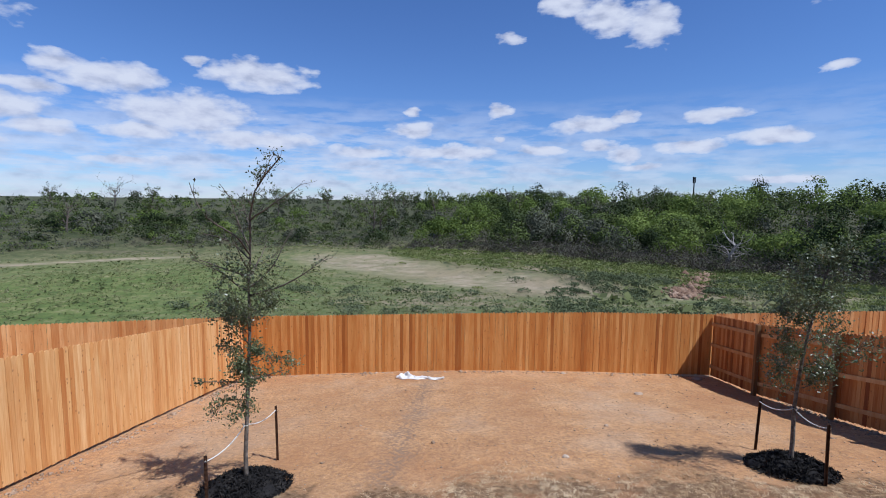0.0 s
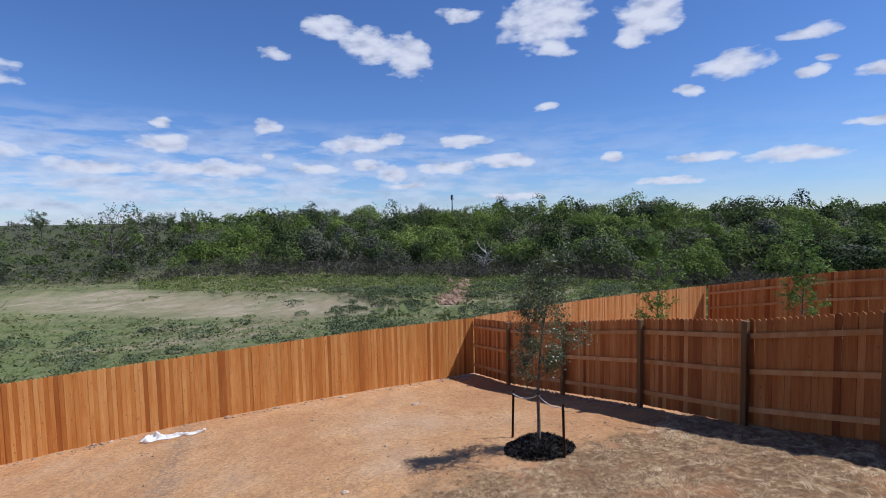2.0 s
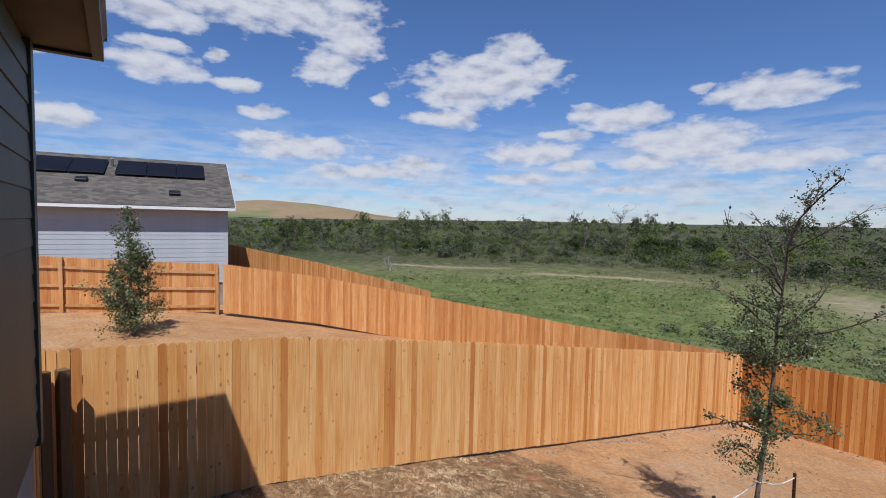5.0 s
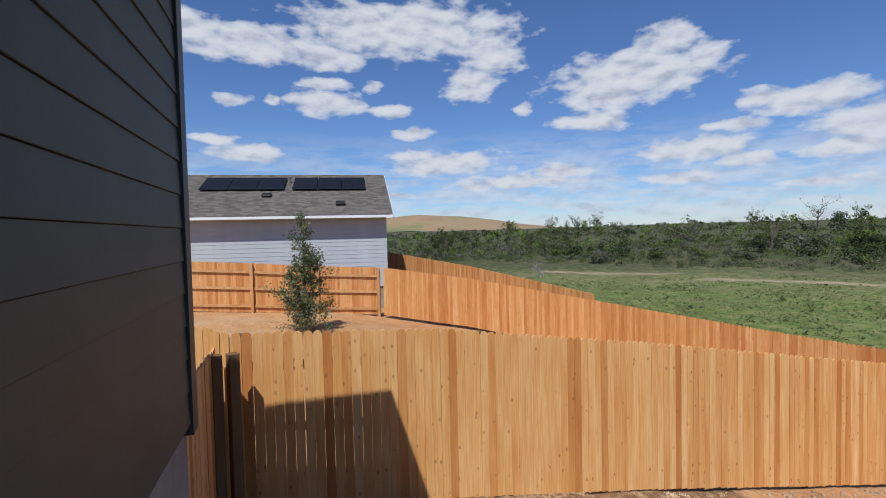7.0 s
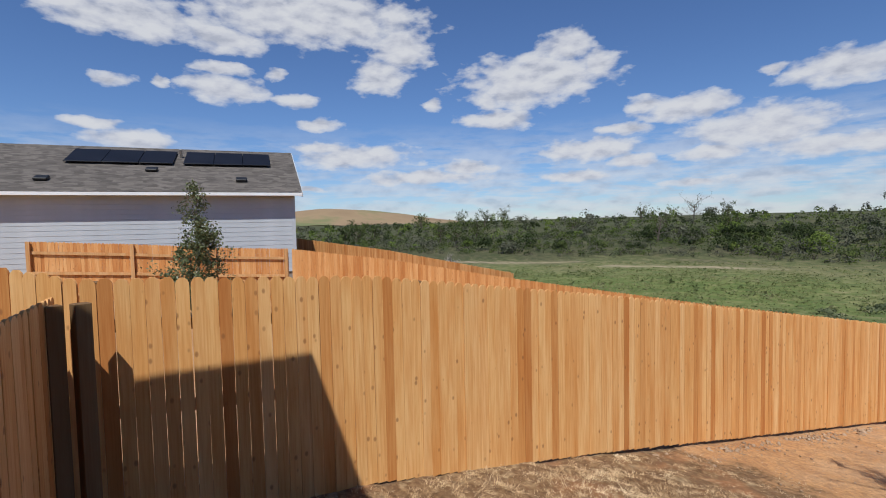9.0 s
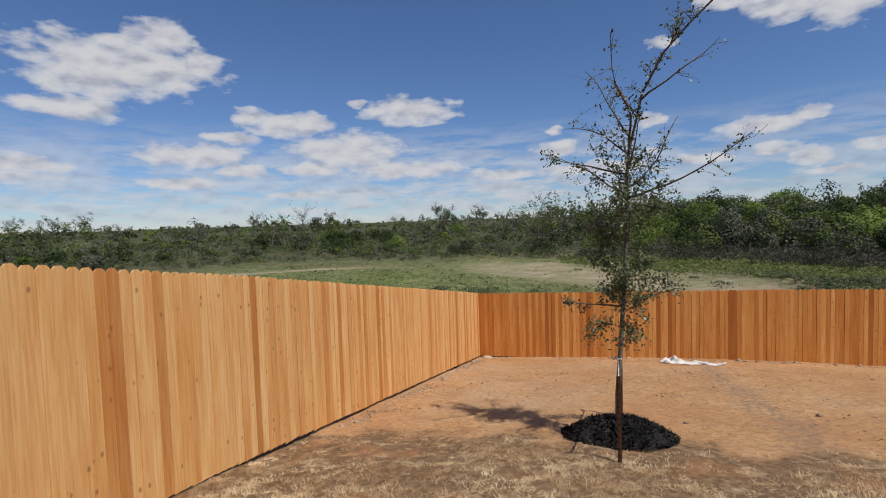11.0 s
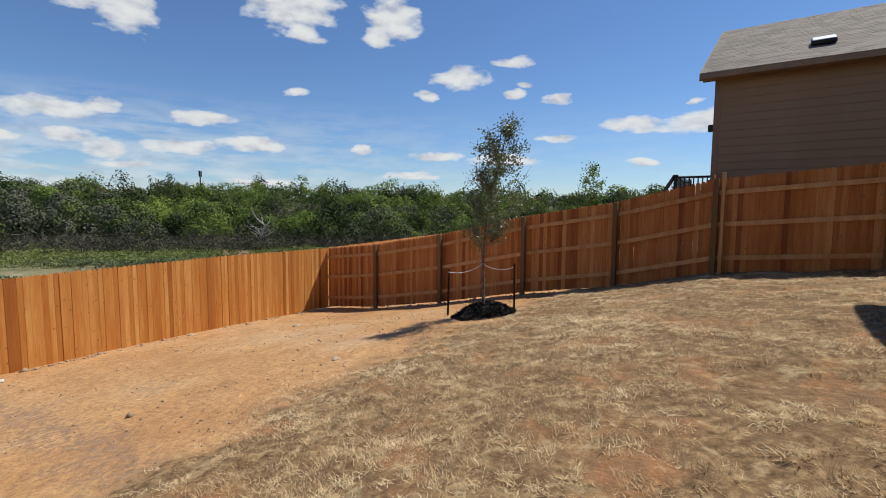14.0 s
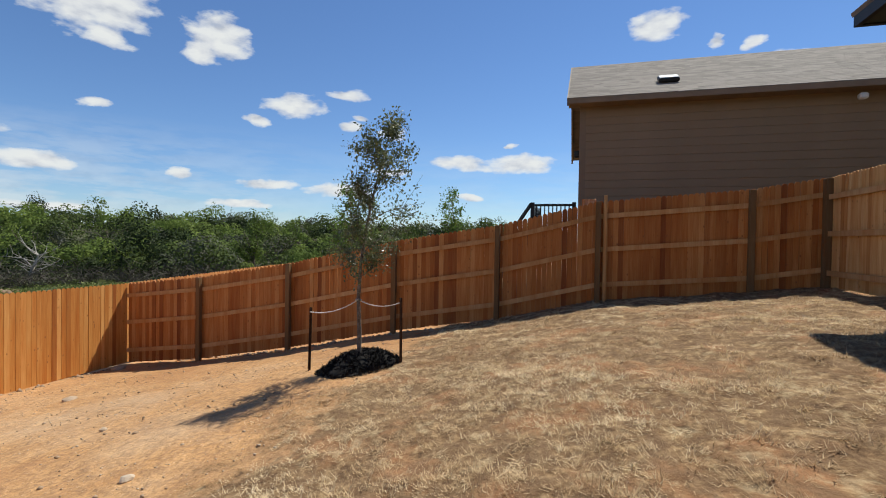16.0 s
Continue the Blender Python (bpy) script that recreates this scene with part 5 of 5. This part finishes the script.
# ---- small things on the ground ----
def crumpled_cloth():
    """A crumpled strip: folds of uneven height and a ragged outline."""
    n, m = 60, 18
    V, F = [], []
    for i in range(n + 1):
        for k in range(m + 1):
            u, v = i / n, k / m * 2 - 1
            wide = 0.10 + 0.07 * math.sin(5.2 * u + 0.6) + 0.05 * math.sin(17 * u) + 0.09 * math.exp(-((u - 0.2) / 0.14) ** 2)
            x = -0.72 + 1.25 * u + 0.05 * math.sin(4 * v + 9 * u)
            y = 12.58 - 0.36 * u + v * wide + 0.05 * math.sin(7 * u)
            fold = noise.noise(Vector((u * 9, v * 2.2, 0.3))) + 0.6 * noise.noise(Vector((u * 22, v * 5, 1.7)))
            ridge = (1 - v * v) * (0.045 + 0.07 * math.exp(-((u - 0.16) / 0.12) ** 2))
            V.append((x, y, gz(x, y) + 0.008 + max(0.0, ridge * (0.8 + 1.3 * fold))))
    for i in range(n):
        for k in range(m):
            a = i * (m + 1) + k
            F.append((a, a + 1, a + m + 2, a + m + 1))
    ob = mesh_object("cloth", V, F, CLOTH, smooth_it=True)
    mod = ob.modifiers.new("thick", "SOLIDIFY")
    mod.thickness = 0.006
    return tagged(ob, "crumpled dirty white cloth strip lying on bare soil", "cloth")


crumpled_cloth()


def rock(name, at, size, seed, label):
    bm = bmesh.new()
    bmesh.ops.create_icosphere(bm, subdivisions=2, radius=1.0)
    for v in bm.verts:
        k = 1 + 0.25 * noise.noise(v.co * 1.4 + Vector((seed, 0, 0)))
        v.co = Vector((v.co.x * size[0] * k, v.co.y * size[1] * k, v.co.z * size[2] * k))
    me = bpy.data.meshes.new(name)
    bm.to_mesh(me)
    bm.free()
    me.materials.append(STONE)
    ob = new(name, me)
    ob.location = (at[0], at[1], gz(*at) + size[2] * 0.5)
    return tagged(ob, label, "rock", "loose rocks")


rock("rock", (5.30, 11.0), (0.11, 0.07, 0.04), 1, "flat pale stone lying on bare soil")
rock("rock", (2.45, 6.55), (0.05, 0.04, 0.03), 2, "small brown clod on bare soil")
rock("rock", (3.6, 8.2), (0.04, 0.035, 0.025), 3, "small brown clod on bare soil")
rock("rock", (-5.1, 13.1), (0.14, 0.09, 0.05), 5, "grey-green stone in the fence corner")
rock("rock", (7.7, 12.9), (0.16, 0.10, 0.05), 6, "pale stone near the fence corner")


def scatter_pebbles():
    r = np.random.default_rng(17)
    n = 13000
    x, y = r.uniform(-5.3, 8.4, n), r.uniform(4.6, 13.3, n)
    edge = r.uniform(0, 1, n) < 0.18
    x[edge] = np.where(r.uniform(0, 1, edge.sum()) < 0.5, r.uniform(-5.35, -4.9, edge.sum()), x[edge])
    s = r.gamma(1.6, 0.0034, n) + 0.0025
    foot = r.uniform(0, 1, n) < 0.16
    k = foot.sum()
    which = r.integers(0, 3, k)
    u = r.uniform(0, 1, k)
    x[foot] = np.choose(which, [-5.28 + np.abs(r.normal(0, 0.10, k)), -5.3 + 13.4 * u, 8.75 - np.abs(r.normal(0, 0.12, k))])
    y[foot] = np.choose(which, [1.0 + 12.2 * u, 13.28 - np.abs(r.normal(0, 0.12, k)), 6.0 + 7.2 * u])
    s[foot] *= r.uniform(1.2, 3.6, k)
    z = land(x, y)
    o = np.array([(1, 0, 0), (-1, 0, 0), (0, 1, 0), (0, -1, 0), (0, 0, 0.7), (0, 0, -0.7)], float)
    v = np.stack([x, y, z], 1)[:, None] + (o[None] * r.uniform(0.6, 1.4, (n, 6, 1))) * s[:, None, None]
    f = np.array([(0, 2, 4), (2, 1, 4), (1, 3, 4), (3, 0, 4), (2, 0, 5), (1, 2, 5), (3, 1, 5), (0, 3, 5)])
    ob = fast_mesh("pebbles", v.reshape(-1, 3), (f[None] + 6 * np.arange(n)[:, None, None]).reshape(-1, 3), STONE)
    tagged(ob, "small pale pebbles scattered over the bare soil", "pebbles", kind="stuff")


scatter_pebbles()


def dry_grass():
    """Matted dormant sod: short bent blades in tufts, thin towards the bare soil."""
    r = np.random.default_rng(19)
    n = 44000
    tx, ty = r.uniform(-5.35, 8.9, n), r.uniform(-0.6, 7.4, n)
    lim = sod_end(tx) + r.normal(0, 0.22, n)
    keep = (ty < lim) & (r.uniform(0, 1, n) < 0.74 + 0.60 * uneven(tx, ty, 1.1, 6) + 0.45 * sod_lump(tx, ty))
    # seams of the laid pieces
    row = np.floor((ty + 0.05 * np.sin(tx * 2.3)) / 0.62)
    seam = np.minimum(np.abs((ty + 0.05 * np.sin(tx * 2.3)) / 0.62 - row - 0.5) * -0.62 + 0.31, np.abs(np.mod(tx / 1.5 + 0.37 * row, 1.0) - 0.5) * -1.5 + 0.75)
    keep &= (seam > 0.028) | (r.uniform(0, 1, n) < 0.30)
    for cx, cy in (LT, RT):
        keep &= np.hypot(tx - cx, ty - cy) > 0.60
    tx, ty = tx[keep], ty[keep]
    per = 15
    bx = np.repeat(tx, per) + r.normal(0, 0.028, len(tx) * per)
    by = np.repeat(ty, per) + r.normal(0, 0.028, len(tx) * per)
    bz = sod_top(bx, by) - 0.004
    comb = np.repeat(r.uniform(0, 2 * np.pi, len(tx)), per)
    t = comb + r.normal(0, 1.0, len(bx))
    tuft = np.repeat(r.gamma(2.6, 0.40, len(tx)), per)
    h, lean = r.uniform(0.005, 0.024, len(bx)) * tuft, r.uniform(0.018, 0.060, len(bx))
    w = r.uniform(0.0014, 0.0034, len(bx))
    p = np.stack([bx, by, bz], 1)
    side = np.stack([-np.sin(t) * w, np.cos(t) * w, 0 * w], 1)
    tip = p + np.stack([np.cos(t) * lean, np.sin(t) * lean, h], 1)
    v = np.stack([p - side, p + side, tip], 1).reshape(-1, 3)
    ob = fast_mesh("dry_grass", v, np.arange(len(v)).reshape(-1, 3), STRAW)
    tagged(ob, "matted straw-coloured dormant grass near the house", "grass", kind="stuff")


dry_grass()


# ---- field, brush and woods ----
def field_weeds():
    r = np.random.default_rng(29)
    n = 52000
    az = np.radians(r.uniform(-88, 62, n))
    q = 16 + 46 * r.uniform(0, 1, n) ** 0.8
    x, y = q * np.sin(az), q * np.cos(az)
    keep = y > 14.5 + 0.32 * np.minimum(x + 5.4, 0)
    for (ax, ay), (bx, by), wide in STRIPS:
        u = np.array([bx - ax, by - ay])
        k = np.clip(((x - ax) * u[0] + (y - ay) * u[1]) / (u @ u), 0, 1)
        d = np.hypot(x - ax - k * u[0], y - ay - k * u[1])
        keep &= (d > wide) | (r.uniform(0, 1, n) < 0.05)
    clump = np.sin(x * 0.5 + 2 * np.sin(y * 0.23)) * np.sin(y * 0.61 + x * 0.2)
    keep &= r.uniform(0, 1, n) < 0.7 + 0.4 * clump
    x, y = x[keep], y[keep]
    s = r.uniform(0.04, 0.11, len(x)) * (1 + (r.uniform(0, 1, len(x)) < 0.06) * 1.3) * (1 + 1.1 * smooth((x - 4) / 8) * (np.sin(x * 0.7) * np.sin(y * 0.9 + x * 0.3) > 0.1))
    per = 5
    c = np.stack([np.repeat(x, per), np.repeat(y, per), np.repeat(land(x, y) + s * 0.35, per)], 1)
    c += r.normal(0, 1, c.shape) * np.repeat(s, per)[:, None] * np.array([0.9, 0.9, 0.3])
    v, f = leaf_quads(c, np.repeat(s, per) * 1.4, 0.6, r, 0.4, np.array([[0.0, -0.3, 1.0]]), 0.7)
    ob = fast_mesh("field_weeds", v, f, WEED)
    tagged(ob, "low green weeds over the rough field", "weeds", kind="stuff")


field_weeds()


def wood_edge(az):
    """Distance at which the brush begins, by azimuth in degrees."""
    return np.interp(az, [-100, -80, -60, -45, -30, -12, 0, 12, 25, 40, 60, 80, 100], [84, 84, 76, 68, 66, 61, 57, 55, 53, 50, 47, 46, 46])


def clumps(r, x, y, size, tall, cnt, leaf, skirt):
    """Leaves over rounded bushes: each bush is several overlapping lumps, bare towards its foot."""
    m, lumps = len(x), 9
    z = land(x, y)
    ld = r.normal(size=(m, lumps, 3))
    ld[..., 2] = np.abs(ld[..., 2]) + 0.1
    ld /= np.linalg.norm(ld, axis=2)[..., None]
    lr = r.uniform(0.26, 0.48, (m, lumps))
    lc = ld * (1.0 - lr)[..., None]
    k = np.repeat(np.arange(m), cnt)
    w = lr ** 2
    w = np.cumsum(w / w.sum(1)[:, None], axis=1)
    j = np.minimum((r.uniform(0, 1, len(k))[:, None] > w[k]).sum(1), lumps - 1)
    d = r.normal(size=(len(k), 3))
    d[:, 2] = d[:, 2] * 0.85 + 0.25
    d /= np.linalg.norm(d, axis=1)[:, None]
    p = lc[k, j] + d * (lr[k, j] * r.uniform(0.80, 1.05, len(k)))[:, None]
    high = p[:, 2]
    ok = (high > -0.05) & (r.uniform(0, 1, len(k)) < skirt + (1 - skirt) * smooth(high / 0.42)) & (np.linalg.norm(p, axis=1) > 0.5)
    c = np.stack([x[k] + p[:, 0] * size[k], y[k] + p[:, 1] * size[k], z[k] + 0.08 + np.maximum(high, 0.02) * tall[k]], 1)
    return leaf_quads(c[ok], leaf[k[ok]], 0.95, r, 0.45, d[ok], 0.26)


def woods():
    r = np.random.default_rng(37)
    n = 1750
    azd = r.uniform(-104, 84, n)
    f = r.uniform(0, 1, n) ** 1.5
    right = smooth((azd + 10) / 14)
    q = wood_edge(azd) + 0.9 + r.gamma(1.3, 1.1, n) + f * 115 + 1.2 * right + 1.6 * np.sin(azd * 0.9) * np.sin(azd * 0.37)
    x, y = q * np.sin(np.radians(azd)), q * np.cos(np.radians(azd))
    size = np.clip(r.gamma(4.5, 0.36, n), 0.6, 3.4) * (0.72 + 0.68 * right) * (1 + 0.25 * f)
    tall = np.clip(size * r.uniform(0.95, 1.6, n), 0.8, (1.9 + 1.5 * right) * (1 + 0.75 * f)) * r.uniform(0.85, 1.2, n) * np.where(r.uniform(0, 1, n) < 0.07, 1.45, 1.0)
    keep = (right > 0.5) | (r.uniform(0, 1, n) < 0.70 + 0.30 * np.sin(x * 0.13) * np.sin(y * 0.11))
    x, y, size, tall, q = x[keep], y[keep], size[keep], tall[keep], q[keep]
    leaf = 0.135 * (q / 55) ** 0.9 + 0.02 * size
    cnt = np.clip(7.0 * size * (size + tall) / leaf ** 2 * 0.50 * np.where(q > 90, 0.6, 1.0), 80, 2600).astype(int)
    # stands of one kind: bright mesquite, darker oak, grey half-bare brush, plain green bushes
    stand = np.sin(x * 0.21 + 1.7 * np.sin(y * 0.13)) + 0.9 * r.normal(0, 0.7, len(x))
    kind = np.where(stand > 0.35, 0, np.where(stand > -0.25, 1, np.where(stand > -1.0, 2, 3)))
    kind = np.where((x < -8) & (kind == 0) & (r.uniform(0, 1, len(x)) < 0.65), 3, kind)
    for k, (name, mat, text) in enumerate((("mesquite_woods", BUSH_BRIGHT, "bright green mesquite crowns in dense brush"), ("woods", BUSH_LEAF, "dense green brush and low trees"),
                                           ("oak_woods", BUSH_DARK, "dark green rounded oaks among the brush"), ("grey_woods", BUSH_GREY, "grey-green half-bare bushes in the brush"))):
        a = np.flatnonzero(kind == k)
        tagged(fast_mesh(name, *clumps(r, x[a], y[a], size[a], tall[a], cnt[a], leaf[a], 0.30), mat), text, "woods", kind="stuff")
    # bare grey stems that show between the crowns
    a = np.flatnonzero((q < 75) & (size > 0.9))
    V, F = [], []
    for b in a:
        for _ in range(r.integers(1, 4)):
            t = r.uniform(0, 2 * math.pi)
            tube(V, F, limb(r, (x[b], y[b], gz(x[b], y[b]) - 0.1), (0.7 * math.cos(t), 0.7 * math.sin(t), 1.0), tall[b] * r.uniform(0.5, 0.85), 5, 0.35, 0.1), [0.060, 0.050, 0.042, 0.034, 0.022, 0.012], 4)
    tagged(fast_mesh("brush_stems", np.array(V), np.array(F), BARK), "grey crooked stems among the brush", "brush", kind="stuff")
    # low scrub between the larger clumps
    n = 5600
    azd = r.uniform(-104, 50, n)
    q = wood_edge(azd) - 2.5 + r.gamma(1.5, 20.0, n)
    x, y = q * np.sin(np.radians(azd)), q * np.cos(np.radians(azd))
    s0 = r.gamma(4.0, 0.12, n) + 0.2
    dry = r.uniform(0, 1, n) < 0.42
    for name, mat, pick, text in (("scrub", BUSH_LEAF, ~dry, "low green scrub scattered between the bushes"), ("dry_scrub", BUSH_GREY, dry, "low grey-brown scrub between the bushes")):
        a = np.flatnonzero(pick)
        lf = 0.14 * (q[a] / 60) ** 0.7
        tagged(fast_mesh(name, *clumps(r, x[a], y[a], s0[a] * 1.15, s0[a], np.full(len(a), 46), lf, 0.8), mat), text, "scrub", kind="stuff")
    # grey leafless brush at the foot: tangled thin twigs in uneven thickets
    m = 800
    azd = np.where(r.uniform(0, 1, m) < 0.7, r.uniform(-4, 72, m), r.uniform(-100, 72, m))
    right = smooth((azd + 8) / 14)
    q = wood_edge(azd) + r.gamma(1.2, 2.0, m) - 1.4 + 1.0 * right + 1.6 * np.sin(azd * 0.9) * np.sin(azd * 0.37)
    hx, hy = q * np.sin(np.radians(azd)), q * np.cos(np.radians(azd))
    hs = r.gamma(2.2, 0.30, m) * (0.5 + 0.7 * right) + 0.2
    per = 34
    k = np.repeat(np.arange(m), per)
    t = r.uniform(0, 2 * np.pi, len(k))
    out = np.sqrt(r.uniform(0, 1, len(k))) * 1.25
    h = r.uniform(0.05, 1.15, len(k)) * np.sqrt(np.maximum(0.05, 1 - (out / 1.3) ** 2))
    c = np.stack([hx[k] + out * np.cos(t) * hs[k], hy[k] + out * np.sin(t) * hs[k], land(hx, hy)[k] + h * hs[k]], 1)
    lay = np.stack([np.cos(t), np.sin(t), r.normal(0.5, 0.7, len(k))], 1)
    lay /= np.linalg.norm(lay, axis=1)[:, None]
    ln = (r.uniform(0.25, 0.75, len(k)) * hs[k])[:, None]
    a, b = c - lay * ln * 0.5, c + lay * ln * 0.5
    sd = np.cross(lay, r.normal(size=(len(k), 3)))
    sd = sd / np.linalg.norm(sd, axis=1)[:, None] * r.uniform(0.014, 0.040, len(k))[:, None]
    v = np.stack([a - sd, a + sd, b + sd * 0.3, b - sd * 0.3], 1).reshape(-1, 3)
    ob = fast_mesh("dry_brush", v, np.arange(len(v)).reshape(-1, 4), BRUSH)
    tagged(ob, "grey leafless twigs along the foot of the brush", "brush", kind="stuff")


woods()


def field_growth():
    r = np.random.default_rng(71)
    # low bushes beside the gully and in drifts over the field
    n = 620
    az, q = np.where(r.uniform(0, 1, n) < 0.7, r.uniform(14, 52, n), r.uniform(-30, 52, n)), r.uniform(25, 46, n)
    x, y = q * np.sin(np.radians(az)), q * np.cos(np.radians(az))
    keep = (np.sin(x * 0.42 + 1.3 * np.sin(y * 0.3)) * np.sin(y * 0.5 + 0.4 * x) > -0.05) & (np.abs((x - 17) * 11 - (y - 33) * 7.5) / 13.3 > 1.6) & (az > np.where(y < 36, -50, 8))
    x, y = x[keep], y[keep]
    s = r.gamma(4.0, 0.12, len(x)) + 0.18
    tagged(fast_mesh("field_bushes", *clumps(r, x, y, s * 1.5, s * 0.62, np.full(len(x), 220), np.full(len(x), 0.10), 0.9), SAGE), "low sage-green bushes spreading in the field", "bushes", kind="stuff")
    # fresh grass at the foot of the brush
    n = 1500
    az = r.uniform(-6, 66, n)
    q = wood_edge(az) - r.gamma(2.0, 2.0, n)
    x, y = q * np.sin(np.radians(az)), q * np.cos(np.radians(az))
    s = r.uniform(0.3, 0.9, n)
    tagged(fast_mesh("meadow_grass", *clumps(r, x, y, s * 1.4, s * 0.22, np.full(n, 60), np.full(n, 0.12), 1.0), MEADOW), "fresh yellow-green grass along the brush", "grass", kind="stuff")
    # clods of the gully
    n = 1500
    u, w = r.uniform(0, 1, n), r.normal(0, 0.55, n) * r.uniform(0.5, 1.6, n)
    x, y = 17 + 7.5 * u + w * 0.83, 33 + 11 * u - w * 0.56
    s = r.gamma(2.0, 0.055, n) + 0.03
    o = np.array([(1, 0, 0), (-1, 0, 0), (0, 1, 0), (0, -1, 0), (0, 0, 0.7), (0, 0, -0.7)], float)
    v = np.stack([x, y, land(x, y)], 1)[:, None] + (o[None] * r.uniform(0.5, 1.5, (n, 6, 1))) * s[:, None, None]
    f = np.array([(0, 2, 4), (2, 1, 4), (1, 3, 4), (3, 0, 4), (2, 0, 5), (1, 2, 5), (3, 1, 5), (0, 3, 5)])
    tagged(fast_mesh("gully_clods", v.reshape(-1, 3), (f[None] + 6 * np.arange(n)[:, None, None]).reshape(-1, 3), CLOD), "broken red-brown clods along a washed gully", "clods", kind="stuff")


field_growth()


def far_tree(label, az, q, height, seed, leafy, mat, spread=0.5, dead=False):
    r = np.random.default_rng(seed)
    x, y = q * math.sin(radians(az)), q * math.cos(radians(az))
    base = thing("tree", (x, y, gz(x, y)), label, "tree", "field trees")
    V, F, L = [], [], []
    trunk = limb(r, (0, 0, -0.2), (0.1, 0, 1), height * 0.6, 5, 0.18, 0.2)
    tube(V, F, trunk, [0.16 - 0.02 * i for i in range(6)], 6)
    for i in range(15):
        p = trunk[r.integers(2, 6)]
        t = r.uniform(0, 2 * math.pi)
        pts = limb(r, p, (math.cos(t), math.sin(t), 0.7), height * r.uniform(0.3, 0.55) * (0.7 + spread), 5, 0.3, 0.05)
        tube(V, F, pts, [0.055 - 0.009 * j for j in range(6)], 4)
        for _ in range(3):
            tw = limb(r, pts[r.integers(2, 6)], Vector(r.normal(0, 1, 3)) + Vector((0, 0, 0.5)), height * 0.16, 3, 0.4, 0)
            tube(V, F, tw, [0.02, 0.015, 0.012, 0.008], 3)
            for _ in range(leafy):
                L.append(tw[r.integers(1, 4)] + Vector(r.normal(0, height * 0.035, 3)))
    fast_mesh("trunk", np.array(V), np.array(F), DEADWOOD if dead else TWIG, base)
    if L:
        v, f = leaf_quads(np.array([tuple(p) for p in L]), 0.19, 0.8, r)
        fast_mesh("crown", v, f, mat, base)


far_tree("lone spreading mesquite standing above the brush", -8.7, 67, 7.6, 51, 22, BUSH_LEAF, 0.6)
far_tree("thin half-bare tree against the sky", -35.2, 120, 7.0, 52, 3, BUSH_LEAF, 0.4)
for k in range(70):
    rr = np.random.default_rng(100 + k)
    a = float(rr.uniform(-85, 85))
    far_tree("small scrub tree rising from the brush", a, float(wood_edge(a) + rr.uniform(6, 95)), float(rr.uniform(3.6, 5.8)), 200 + k, int(rr.integers(12, 30)), BUSH_LEAF, 0.45)
far_tree("bare dead tree leaning out of the brush", 31.0, 53.5, 4.4, 61, 0, BUSH_LEAF, 0.3, True)
far_tree("bare dead tree at the brush's edge", -62.0, 62, 2.6, 62, 0, BUSH_LEAF, 0.3, True)


# far hill and mast
def far_hill():
    n, m = 60, 26
    V, F = [], []
    for i in range(n + 1):
        for k in range(m + 1):
            u, v = i / n * 2 - 1, k / m * 2 - 1
            h = 17.0 * math.exp(-(u / 0.42) ** 2) * math.exp(-(v / 0.6) ** 2) + 2.0 * math.exp(-((u - 0.35) / 0.2) ** 2) * math.exp(-(v / 0.6) ** 2)
            a = radians(-76 + u * 26)
            q = 470 + v * 90
            V.append((q * math.sin(a), q * math.cos(a), gz(q * math.sin(a), q * math.cos(a)) + h - 0.6))
    for i in range(n):
        for k in range(m):
            a = i * (m + 1) + k
            F.append((a, a + m + 1, a + m + 2, a + 1))
    ob = mesh_object("hill", V, F, HILL_MAT, smooth_it=True)
    tagged(ob, "distant bare brown hill with green flanks", "hill", kind="structure")


far_hill()
mx, my = 150 * math.sin(radians(27.0)), 150 * math.cos(radians(27.0))
mast = thing("mast", (mx, my, gz(mx, my)), "thin dark antenna mast above the woods", "mast")
V, F = [], []
tube(V, F, [(0, 0, -1), (0, 0, 8.4)], [0.2, 0.14], 6)
fast_mesh("pole", np.array(V), np.array(F), BLACK_METAL, mast)
for k in range(3):
    bm = bmesh.new()
    t = k * 2.094
    add_box(bm, (-0.2, 0.2, 6.9), (0.2, 0.42, 8.5), Matrix.Rotation(t, 4, "Z"), 0.02)
    part("antenna", bm, BLACK_METAL, mast)
